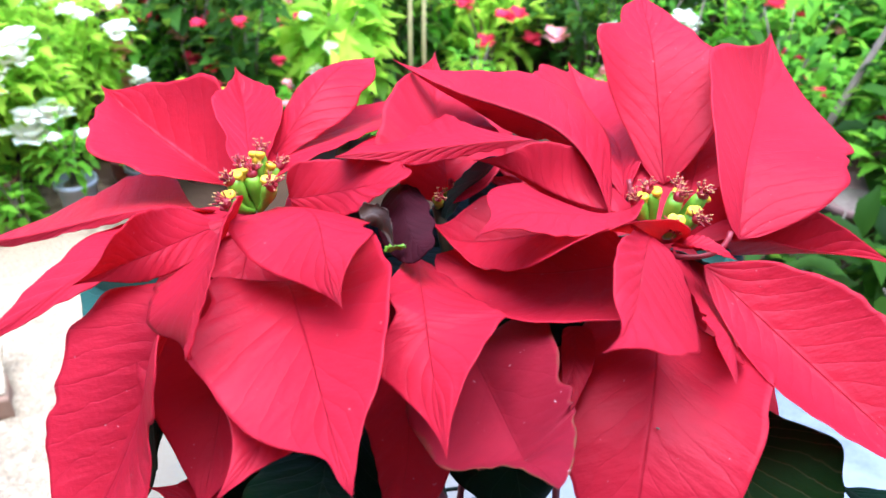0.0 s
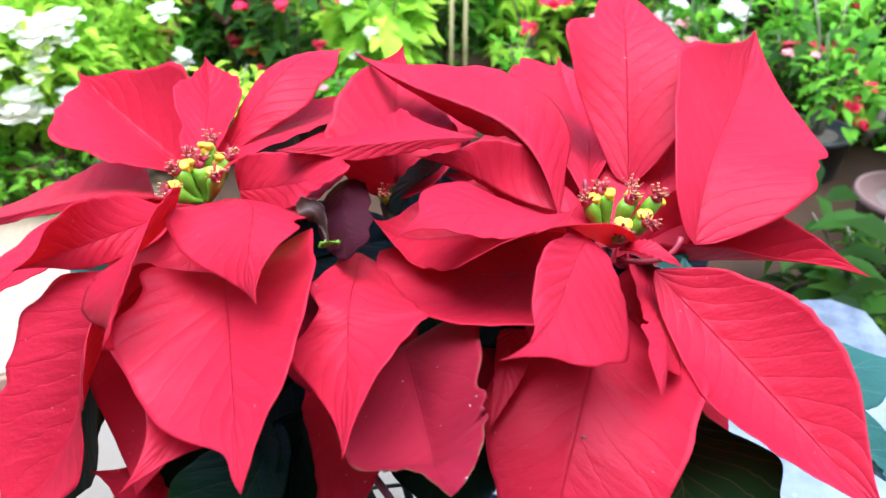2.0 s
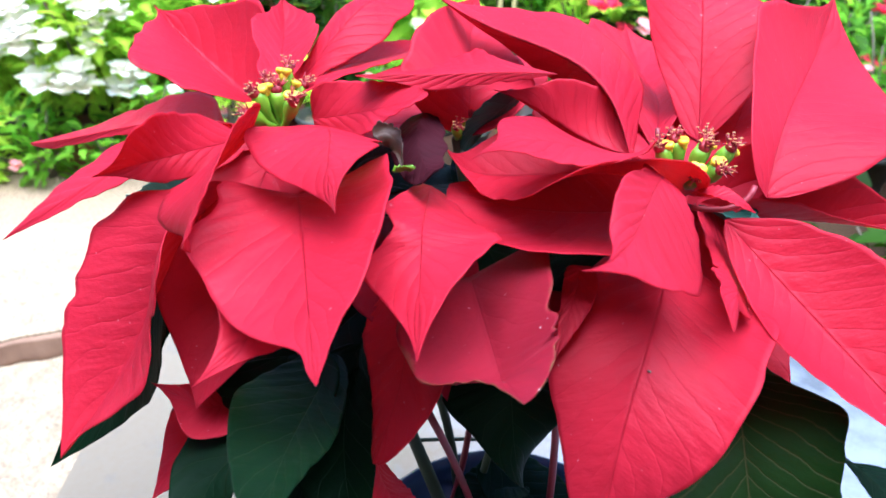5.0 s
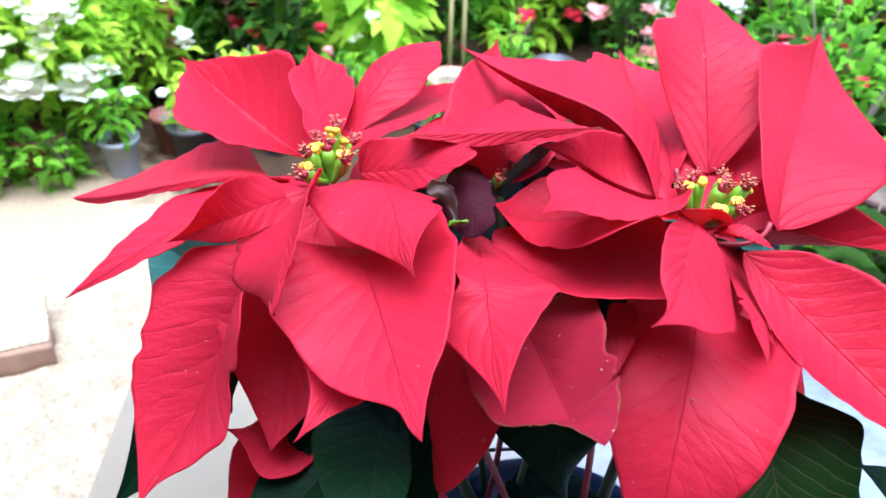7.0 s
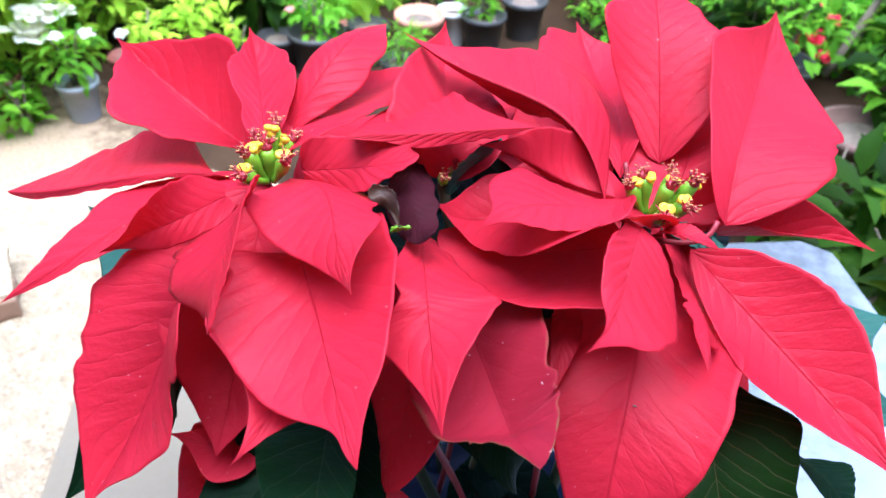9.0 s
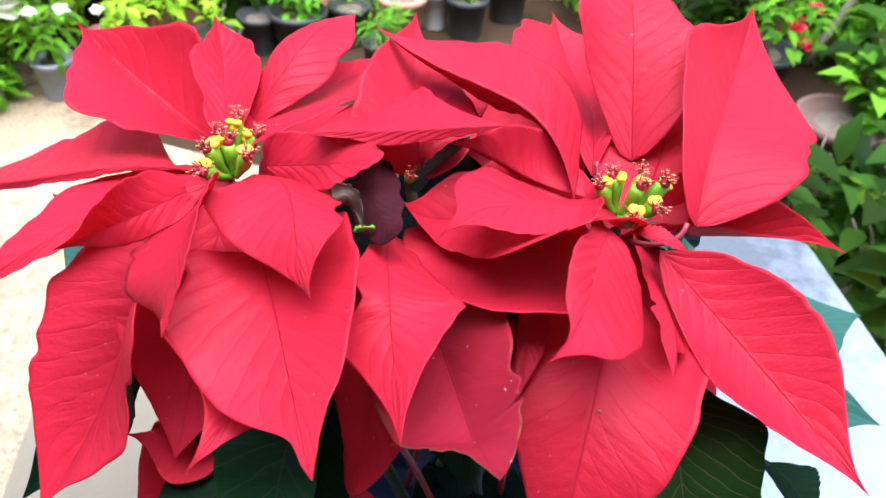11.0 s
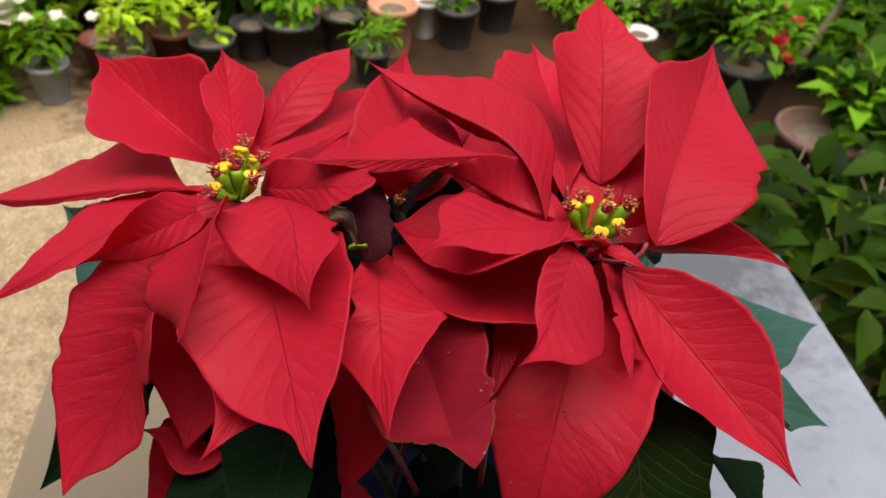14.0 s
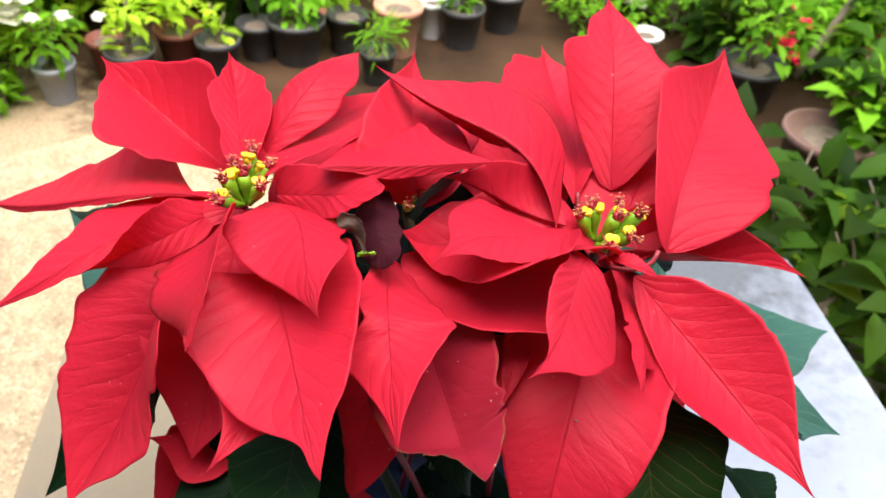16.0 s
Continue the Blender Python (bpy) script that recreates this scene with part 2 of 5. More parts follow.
EARTH = earth_floor()
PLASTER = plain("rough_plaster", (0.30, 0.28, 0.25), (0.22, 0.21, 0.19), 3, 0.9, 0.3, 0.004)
BRICK = plain("worn_brick", (0.285, 0.168, 0.100), (0.211, 0.118, 0.070), 25, 0.9, 0.6, 0.004)
def tabletop_paint():
    def build(tree, shader, out):
        big, mid, fine = noise_of(tree, 5.0, 5.0), noise_of(tree, 26.0, 5.0, rough=0.65), noise_of(tree, 150.0, 3.0)
        c = mix(tree, ramp(tree, big, (0.4, (0, 0, 0)), (0.65, (0.8, 0.8, 0.8))), (0.29, 0.315, 0.36), (0.21, 0.232, 0.265))
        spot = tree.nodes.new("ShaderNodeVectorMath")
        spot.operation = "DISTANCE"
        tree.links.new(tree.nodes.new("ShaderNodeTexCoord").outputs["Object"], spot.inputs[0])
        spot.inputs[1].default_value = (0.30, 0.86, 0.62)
        # Darker patch at the back edge, right of the middle, broken up by noise.
        dark_patch = maths(tree, "ADD", spot.outputs["Value"], maths(tree, "MULTIPLY", maths(tree, "SUBTRACT", mid, 0.5), 0.4))
        dust = tree.nodes.new("ShaderNodeVectorMath")
        dust.operation = "DISTANCE"
        tree.links.new(spot.inputs[0].links[0].from_socket, dust.inputs[0])
        dust.inputs[1].default_value = (-0.45, 0.35, 0.62)
        sandy_film = maths(tree, "ADD", dust.outputs["Value"], maths(tree, "MULTIPLY", maths(tree, "SUBTRACT", mid, 0.5), 0.4))
        c = mix(tree, ramp(tree, sandy_film, (0.42, (1, 1, 1)), (0.75, (0, 0, 0))), c, (0.20, 0.158, 0.10))
        c = mix(tree, ramp(tree, dark_patch, (0.14, (0.9, 0.9, 0.9)), (0.36, (0, 0, 0))), c, (0.06, 0.062, 0.058))
        c = mix(tree, ramp(tree, mid, (0.56, (0, 0, 0)), (0.70, (0.4, 0.4, 0.4))), c, (0.13, 0.13, 0.12))
        c = mix(tree, maths(tree, "MULTIPLY", fine, 0.2), c, (0.25, 0.25, 0.25))
        tree.links.new(c, shader.inputs["Base Color"])
        dusty = ramp(tree, sandy_film, (0.42, (0.7, 0.7, 0.7)), (0.75, (0, 0, 0)))
        tree.links.new(maths(tree, "ADD", dusty, maths(tree, "ADD", 0.08, maths(tree, "MULTIPLY", big, 0.3))), shader.inputs["Roughness"])
        tree.links.new(maths(tree, "SUBTRACT", 0.75, dusty), shader.inputs["Specular IOR Level"])
        bump(tree, shader, maths(tree, "ADD", fine, mid), 0.08, 0.001)
    return material("stained_white_tabletop", build)


TABLE = tabletop_paint()
TABLE_LEG = plain("grey_metal", (0.30, 0.30, 0.31), (0.22, 0.22, 0.22), 30, 0.5, 0.1, 0.001, 0.6)
BLUE = plain("navy_plastic", (0.008, 0.018, 0.05), (0.012, 0.025, 0.07), 30, 0.35, 0.1)
BLACK_POT = plain("black_plastic", (0.030, 0.030, 0.033), (0.06, 0.055, 0.05), 22, 0.5, 0.15)
GREY_POT = plain("grey_plastic", (0.28, 0.30, 0.32), (0.20, 0.21, 0.22), 22, 0.6, 0.15)
TERRACOTTA = plain("terracotta", (0.52, 0.25, 0.16), (0.40, 0.18, 0.11), 18, 0.8, 0.2)
BROWN_POT = plain("brown_plastic", (0.20, 0.055, 0.035), (0.13, 0.04, 0.03), 18, 0.6, 0.15)
WHITE_POT = plain("white_plastic", (0.68, 0.68, 0.66), (0.55, 0.54, 0.5), 18, 0.5, 0.1)
WHITE_PETAL = foliage("white_petals", (0.88, 0.84, 0.70), (0.86, 0.82, 0.68), (0.98, 0.96, 0.88))
RED_PETAL = foliage("red_petals", (0.5, 0.03, 0.07), (0.55, 0.03, 0.06), (0.9, 0.06, 0.12))
PINK_PETAL = foliage("pink_petals", (0.55, 0.24, 0.22), (0.74, 0.32, 0.3), (0.97, 0.55, 0.5))


# ---- building blocks ----
def world_of(ob):
    m = ob.matrix_basis.copy()
    return world_of(ob.parent) @ ob.matrix_parent_inverse @ m if ob.parent else m


def attach(ob, parent):
    """Hang ob, whose mesh is given in its parent's surroundings, under parent."""
    if parent:
        ob.parent = parent
        ob.matrix_parent_inverse = world_of(parent).inverted()


def part(name, bm, mat, parent=None, label="", smooth=True):
    mesh = bpy.data.meshes.new(name)
    bm.to_mesh(mesh)
    bm.free()
    mesh.materials.append(mat)
    if smooth:
        mesh.shade_smooth()
    ob = new(name, mesh)
    attach(ob, parent)
    return tagged(ob, label)


def raw(name, verts, faces, mat, parent=None, label="", smooth=True):
    mesh = bpy.data.meshes.new(name)
    mesh.from_pydata(verts, [], faces)
    mesh.materials.append(mat)
    if smooth:
        mesh.shade_smooth()
    ob = new(name, mesh)
    attach(ob, parent)
    return tagged(ob, label)


def thing(name, label, category, at=(0, 0, 0), group="", kind=""):
    ob = new(name)
    ob.location = at
    ob.empty_display_size = 0.05
    return tagged(ob, label, category, group, kind)


def lathe(bm, profile, segments=32, centre=(0, 0, 0)):
    """Turn a profile of (radius, height) about the upright through centre."""
    rings = []
    for r, h in profile:
        rings.append([bm.verts.new((centre[0] + r * math.cos(2 * math.pi * k / segments), centre[1] + r * math.sin(2 * math.pi * k / segments), centre[2] + h)) for k in range(segments)])
    for a, b in zip(rings, rings[1:]):
        for k in range(segments):
            bm.faces.new((a[k], a[(k + 1) % segments], b[(k + 1) % segments], b[k]))
    for ring, flip in ((rings[0], True), (rings[-1], False)):
        bm.faces.new(list(reversed(ring)) if flip else ring)


def tube(bm, points, radii, segments=8):
    """A tapered, rounded rod along points."""
    points = [Vector(p) for p in points]
    rings = []
    for i, p in enumerate(points):
        way = (points[min(i + 1, len(points) - 1)] - points[max(i - 1, 0)]).normalized()
        side = way.orthogonal().normalized() if i == 0 else (side - way * side.dot(way)).normalized()
        other = way.cross(side)
        rings.append([bm.verts.new(p + radii[i] * (math.cos(2 * math.pi * k / segments) * side + math.sin(2 * math.pi * k / segments) * other)) for k in range(segments)])
    for a, b in zip(rings, rings[1:]):
        for k in range(segments):
            bm.faces.new((a[k], a[(k + 1) % segments], b[(k + 1) % segments], b[k]))
    bm.faces.new(list(reversed(rings[0])))
    bm.faces.new(rings[-1])


def curve_points(a, b, bend, n=8):
    a, b, bend = Vector(a), Vector(b), Vector(bend)
    return [(1 - t) ** 2 * a + 2 * t * (1 - t) * bend + t * t * b for t in (k / (n - 1) for k in range(n))]


def blade(name, ribs, shape, mat, parent, label="", lobes=(), ripple=0.0007, seed=0, thick=0.0004, rag=0.5, rows=64, cols=14, more=()):
    """A bract or leaf. ribs: the four control points of its midrib; shape: half widths left and right, where it is widest,
    the fullness of base and tip, the roll at base and tip, the fold and the curl of each half, in degrees.
    lobes: (along, side, out, reach) teeth on the edge. more: the roll midway, how each half's fold grows along the midrib,
    and how much fuller each half is than the plain outline at six places from base to tip."""
    wl, wr, widest, full, point, roll0, roll1, fold_l, fold_r, curl_l, curl_r = shape
    rng = np.random.default_rng(seed + 7)
    s = np.linspace(0, 1, rows)
    control = np.array(ribs, float)
    mid = np.stack([(1 - s) ** 3, 3 * s * (1 - s) ** 2, 3 * s * s * (1 - s), s ** 3], 1) @ control
    way = np.gradient(mid, axis=0)
    way /= np.linalg.norm(way, axis=1, keepdims=True)
    up = np.array([0, 0, 1.0])
    normal = up - (way @ up)[:, None] * way
    normal /= np.linalg.norm(normal, axis=1, keepdims=True)
    side = np.cross(way, normal)
    roll_mid, grow_l, grow_r, full_l, full_r = more or (0, 0, 0, (), ())
    roll = np.radians(roll0 + (roll1 - roll0) * s + roll_mid * 4 * s * (1 - s))[:, None]
    normal, side = normal * np.cos(roll) + side * np.sin(roll), side * np.cos(roll) - normal * np.sin(roll)
    hump = np.sin(np.pi * np.clip(s, 1e-6, 1 - 1e-9) ** (math.log(0.5) / math.log(widest)))
    width = np.where(s < widest, hump ** full, hump ** point)
    phase = rng.uniform(0, 6.28, 8)
    length = float(np.linalg.norm(np.diff(mid, axis=0), axis=1).sum())
    teeth = [(rng.uniform(0.3, 0.85), rng.choice((-1, 1)), rag * rng.uniform(-0.035, 0.045), rng.uniform(0.015, 0.03)) for _ in range(5)]
    sheet, uvs = [], []
    for j in range(-cols, cols + 1):
        u = j / cols
        hand = -1 if u < 0 else 1
        half, fold, curl, grow, fuller = (wl, fold_l, curl_l, grow_l, full_l) if u < 0 else (wr, fold_r, curl_r, grow_r, full_r)
        edge = 1 + rag * 0.025 * np.sin(s * 23 + phase[0] + hand) + rag * 0.018 * np.sin(s * 41 + phase[1] * hand)
        for along, which, out, reach in (*lobes, *teeth):
            if which == hand:
                edge = edge + out * np.exp(-((s - along) / reach) ** 2)
        for along, out in zip((0.10, 0.25, 0.40, 0.55, 0.70, 0.85), fuller):
            edge = edge + out * np.exp(-((s - along) / 0.10) ** 2)
        d = abs(u) * width * half * edge
        x, y = np.zeros(rows), np.zeros(rows)
        for k in range(8):
            angle = np.radians(fold + grow * (s - 0.5) + curl * (k + 0.5) / 8 * d / (abs(half) + 1e-6))
            x, y = x + np.cos(angle) * d / 8, y + np.sin(angle) * d / 8
        lift = 0.55 + 0.45 * np.sin(s * 7 + phase[4] + 2.2 * hand)
        quilt = ripple * (lift * np.sin((s - 0.22 * abs(u) ** 0.8) * 11 * 2 * np.pi) * abs(u) * (1 - 0.4 * abs(u)) + 0.5 * u * u * np.sin(s * 17 + 4 * np.sin(s * 5 + phase[5]) + phase[2] + hand * 2) + 0.8 * np.sin(s * 6 + phase[3] + 3 * u))
        quilt = quilt * np.minimum(1, width * 2)
        groove = -0.00014 * np.exp(-(u * 9) ** 2) * np.minimum(1, width * 2)
        sheet.append(mid + hand * x[:, None] * side + (y + quilt + groove)[:, None] * normal)
        uvs.append(np.stack([np.full(rows, (u + 1) / 2), s, hand * d, s * length], 1))
    top, uv = np.array(sheet), np.array(uvs)
    across = np.gradient(top, axis=0)
    along = np.gradient(top, axis=1)
    face = np.cross(across, along)
    face /= np.linalg.norm(face, axis=2, keepdims=True) + 1e-12
    low = top - face * thick
    n = 2 * cols + 1
    verts = np.concatenate([top.reshape(-1, 3), low.reshape(-1, 3)])
    count = n * rows
    faces, grid = [], np.arange(count).reshape(n, rows)
    for a in range(n - 1):
        for b in range(rows - 1):
            q = (int(grid[a, b]), int(grid[a + 1, b]), int(grid[a + 1, b + 1]), int(grid[a, b + 1]))
            faces.append(q)
            faces.append(tuple(i + count for i in reversed(q)))
    rim = [int(i) for i in (*grid[:, 0], *grid[-1, 1:], *grid[-2::-1, -1], *grid[0, -2:0:-1])]
    for a, b in zip(rim, rim[1:] + rim[:1]):
        faces.append((b, a, a + count, b + count))
    ob = raw(name, verts.tolist(), faces, mat, parent, label)
    flat = np.concatenate([uv.reshape(-1, 4), uv.reshape(-1, 4)])
    index = np.zeros(len(ob.data.loops), int)
    ob.data.loops.foreach_get("vertex_index", index)
    for layer_name, first in (("leaf", 0), ("metres", 2)):
        ob.data.uv_layers.new(name=layer_name).data.foreach_set("uv", flat[index][:, first:first + 2].ravel())
    return ob


# ---- the ground and the table ----
def ground_sheet():
    """One sheet of earth to the horizon, with gentle unevenness near by."""
    steps = sorted({*np.round(np.arange(-4, 4.01, 0.1), 2).tolist(), -400, -120, -40, -14, -7, 7, 14, 40, 120, 400})
    verts = [(x, y + 2.5, 0.008 * noise.noise((x * 2.1, y * 2.1, 0)) + 0.003 * noise.noise((x * 9, y * 9, 3)) - 0.006) for x in steps for y in steps]
    n = len(steps)
    faces = [(a * n + b, (a + 1) * n + b, (a + 1) * n + b + 1, a * n + b + 1) for a in range(n - 1) for b in range(n - 1)]
    return tagged(raw("ground", verts, faces, EARTH), "brown trodden earth of the nursery yard", "ground", kind="structure")


ground_sheet()


def slab(name, outline, low, high, mat, label, category, bevel=0.01, parent=None):
    bm = bmesh.new()
    top = [bm.verts.new((x, y, high)) for x, y in outline]
    bottom = [bm.verts.new((x, y, low)) for x, y in outline]
    bm.faces.new(top)
    bm.faces.new(list(reversed(bottom)))
    for k in range(len(top)):
        j = (k + 1) % len(top)
        bm.faces.new((bottom[k], bottom[j], top[j], top[k]))
    bmesh.ops.recalc_face_normals(bm, faces=bm.faces)
    if bevel:
        bmesh.ops.bevel(bm, geom=[e for e in bm.edges], offset=bevel, segments=2, affect="EDGES", clamp_overlap=True)
    return tagged(part(name, bm, mat, parent, "", False), label, category)


tagged(slab("pavement", [(-3.2, -2.5), (2.2, -2.5), (2.2, 1.2), (0.9, 1.5), (0.1, 1.75), (-0.5, 1.83), (-0.92, 1.97), (-1.14, 1.8), (-1.5, 1.7), (-3.2, 1.75)], -0.03, 0.012, CONCRETE, "pale sandy concrete walkway with a worn edge", "pavement"), kind="structure")
kerb = thing("kerb", "worn reddish kerb with crumbling pale topping", "kerb", (-1.2, 1.15, 0.012))
tagged(kerb, kind="structure")


def rough_block(name, centre, size, mat, cuts, amount, parent):
    """A block with chipped, uneven faces."""
    bm = bmesh.new()
    bmesh.ops.create_cube(bm, size=1)
    bmesh.ops.subdivide_edges(bm, edges=list(bm.edges), cuts=cuts, use_grid_fill=True)
    spin = pose(*centre, 0, 0, 27)
    for v in bm.verts:
        c = Vector((v.co.x * size[0], v.co.y * size[1], v.co.z * size[2]))
        edge = sum(abs(k) > 0.42 for k in v.co) - 1
        p = spin @ (c * (1 - 0.02 * max(0, edge)))
        v.co = p + amount * Vector((noise.noise(p * 23), noise.noise(p * 23 + Vector((7, 0, 0))), noise.noise(p * 23 + Vector((0, 9, 0)))))
    part(name, bm, mat, parent)


for a, b in ((-0.46, -0.02), (-0.01, 0.16)):
    mid = (a + b) / 2
    x, y = -1.07 + mid * 0.89, 1.235 + mid * 0.454
    rough_block("kerb_block", (x, y, 0.038), (b - a, 0.10, 0.054), BRICK, 7, 0.006, kerb)
    rough_block("topping", (x - 0.03, y + 0.055, 0.066), (b - a, 0.20, 0.014), CONCRETE, 7, 0.005, kerb)

# Unseen wall, added behind the camera to block light from the front.
tagged(slab("wall_south", [(-4.5, -0.85), (4.5, -0.85), (4.5, -0.65), (-4.5, -0.65)], -0.03, 3.4, PLASTER, "plain grey plastered wall added out of view to shade the table", "wall"), kind="structure")

TABLE_Z = 0.62
table = thing("table", "white plastic-topped table with worn dull patches", "table", (0.08, 0.45, 0.012))
turn = pose(0.0705, 0.4, 0, 0, 0, 6.5)


def on_table(x, y):
    p = turn @ Vector((x, y, 0))
    return p.x, p.y


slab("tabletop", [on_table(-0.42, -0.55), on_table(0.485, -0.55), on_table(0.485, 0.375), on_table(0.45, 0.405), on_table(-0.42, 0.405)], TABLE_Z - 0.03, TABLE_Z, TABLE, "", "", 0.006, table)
for x, y in ((-0.38, -0.5), (0.44, -0.5), (0.44, 0.35), (-0.38, 0.35)):
    bm = bmesh.new()
    px, py = on_table(x, y)
    tube(bm, [(px, py, 0.012), (px, py, 0.3), (px, py, TABLE_Z - 0.03)], [0.016, 0.018, 0.018], 12)
    part("leg", bm, TABLE_LEG, table)

# ---- the flower pot on the table ----
POT = (0.040, 0.283)
pot = thing("flower_pot", "navy blue plastic flower pot holding the poinsettia", "flower pot", (*POT, TABLE_Z))
bm = bmesh.new()
lathe(bm, [(0.058, 0.0), (0.064, 0.02), (0.078, 0.15), (0.086, 0.152), (0.088, 0.175), (0.084, 0.178), (0.080, 0.172), (0.078, 0.165)], 48, (*POT, TABLE_Z))
part("pot_body", bm, BLUE, pot)
bm = bmesh.new()
lathe(bm, [(0.0785, 0.150), (0.078, 0.158), (0.05, 0.162), (0.01, 0.166)], 40, (*POT, TABLE_Z))
for v in bm.verts:
    v.co.z += 0.004 * noise.noise(v.co * 60)
part("soil", bm, SOIL, pot, "dark crumbly potting soil")

# ---- the poinsettia ----
plant = thing("poinsettia", "red poinsettia with two wide flower heads in a blue pot", "plant", (*POT, TABLE_Z + 0.15))
HEAD_L, HEAD_R, HEAD_M = Vector((-0.0859, 0.3295, 1.0300)), Vector((0.1002, 0.3247, 1.0180)), Vector((-0.0025, 0.332, 1.036))
for top, foot, bend in ((HEAD_L, (0.02, 0.29, 0.775), (-0.04, 0.34, 0.88)), (HEAD_R, (0.062, 0.29, 0.775), (0.09, 0.33, 0.88)), (HEAD_M, (0.045, 0.30, 0.775), (0.02, 0.35, 0.9))):
    bm = bmesh.new()
    pts = curve_points(foot, top, bend, 12)
    tube(bm, pts, [0.0042 - 0.0014 * k / 11 for k in range(12)], 10)
    part("stem", bm, STEM_DARK, plant)
for foot, tip, r, mat in (((0.03, 0.29, 0.79), (-0.005, 0.27, 0.92), 0.0020, STEM_RED), ((0.012, 0.30, 0.79), (0.03, 0.31, 0.90), 0.0022, STEM_DARK), ((0.003, 0.327, 0.785), (0.012, 0.340, 0.86), 0.0020, STEM_RED),
                          ((0.06, 0.30, 0.79), (0.055, 0.28, 0.93), 0.0020, STEM_RED), ((0.005, 0.345, 0.785), (-0.012, 0.343, 0.875), 0.0028, STEM_DARK), ((-0.060, 0.362, 0.795), (0.045, 0.374, 0.802), 0.0013, STEM_DARK), ((0.02, 0.31, 0.785), (0.05, 0.29, 0.83), 0.0016, STEM_RED)):
    bm = bmesh.new()
    tube(bm, curve_points(foot, tip, ((foot[0] + tip[0]) / 2 + 0.004, (foot[1] + tip[1]) / 2, (foot[2] + tip[2]) / 2 + 0.006), 9), [r] * 9, 8)
    part("leaf_stalk", bm, mat, plant)

blade("bract", ((-0.0987, 0.3597, 1.0306), (-0.1143, 0.4023, 1.0015), (-0.1670, 0.4179, 1.0375), (-0.1992, 0.4483, 1.0525)), (0.0578, 0.0446, 0.549, 0.74, 2.02, -6, -4, 41, 46, -16, 19), RED, plant, lobes=((0.8, -1, 0.1, 0.04), (0.7, -1, 0.06, 0.02)), more=(-4, 6, 1, (-0.06, 0.05, -0.07, 0.10, -0.01, -0.03), (0.00, 0.00, -0.03, 0.08, -0.13, 0.16)), seed=0)
blade("bract", ((-0.0876, 0.3353, 1.0492), (-0.1014, 0.3781, 1.0536), (-0.1069, 0.4164, 1.0491), (-0.1158, 0.4354, 1.0678)), (0.0189, 0.0248, 0.478, 0.56, 1.50, -5, 13, 32, 29, 5, 23), RED, plant, more=(4, 5, -4, (0.07, -0.31, 0.02, 0.08, -0.06, 0.10), (0.03, 0.07, -0.01, -0.15, 0.03, 0.06)), seed=1)
blade("bract", ((-0.0865, 0.3541, 1.0443), (-0.0585, 0.3742, 1.0828), (-0.0521, 0.3955, 1.0872), (-0.0377, 0.4407, 1.0708)), (0.0270, 0.0201, 0.467, 0.75, 1.12, 3, -15, -8, -1, -74, -11), RED, plant, more=(23, -7, 1, (0.00, -0.05, -0.01, 0.15, -0.14, -0.01), (-0.05, 0.02, 0.03, -0.13, 0.12, -0.04)), seed=2)
blade("bract", ((-0.0955, 0.3391, 1.0397), (-0.0683, 0.3623, 1.0649), (-0.0446, 0.4031, 1.0429), (-0.0183, 0.4332, 1.0513)), (0.0220, 0.0360, 0.480, 0.63, 0.94, -9, -3, 6, 12, 7, -2), RED, plant, more=(0, 0, 0, (0.00, 0.00, 0.00, 0.00, 0.00, 0.00), (0.00, 0.00, 0.00, 0.00, 0.00, 0.00)), seed=3)
blade("bract", ((-0.0713, 0.3326, 1.0398), (-0.0526, 0.3289, 1.0425), (-0.0204, 0.3034, 1.0648), (-0.0141, 0.3108, 1.0660)), (0.0168, 0.0136, 0.321, 0.50, 0.59, 67, -16, 19, -9, 15, -19), RED, plant, more=(-12, -10, -6, (0.17, -0.01, -0.06, -0.02, -0.17, -0.01), (-0.26, -0.09, -0.08, 0.12, 0.13, 0.04)), seed=4)
blade("bract", ((0.0405, 0.3292, 1.0714), (0.0026, 0.3103, 1.0767), (-0.0203, 0.3302, 1.0672), (-0.0468, 0.3167, 1.0690)), (0.0066, 0.0508, 0.564, 0.79, 0.92, 1, 22, -88, -4, 8, 24), RED, plant, more=(5, 2, -1, (-0.04, -0.10, 0.04, 0.16, 0.09, -0.36), (0.00, 0.00, 0.10, -0.13, 0.13, 0.08)), seed=5)
blade("bract", ((0.0013, 0.3310, 1.0376), (0.0034, 0.3550, 1.0524), (-0.0069, 0.3854, 1.0613), (-0.0042, 0.4373, 1.0757)), (0.0356, 0.0314, 0.425, 0.59, 1.46, -13, 38, 25, 5, -9, 6), RED, plant, more=(2, 0, -1, (0.00, 0.12, -0.06, -0.03, -0.01, 0.04), (0.00, 0.00, 0.00, 0.00, 0.01, 0.06)), seed=6)
blade("bract", ((-0.0684, 0.2872, 1.0242), (-0.0610, 0.2778, 1.0327), (-0.0406, 0.2029, 1.0193), (-0.0280, 0.1714, 1.0225)), (0.0395, 0.0354, 0.347, 0.39, 1.26, -10, 30, 0, -2, 33, 25), RED, plant, more=(8, -13, -13, (0.21, 0.06, 0.08, 0.06, 0.11, -0.13), (0.08, -0.06, 0.29, 0.21, 0.32, -0.57)), seed=7)
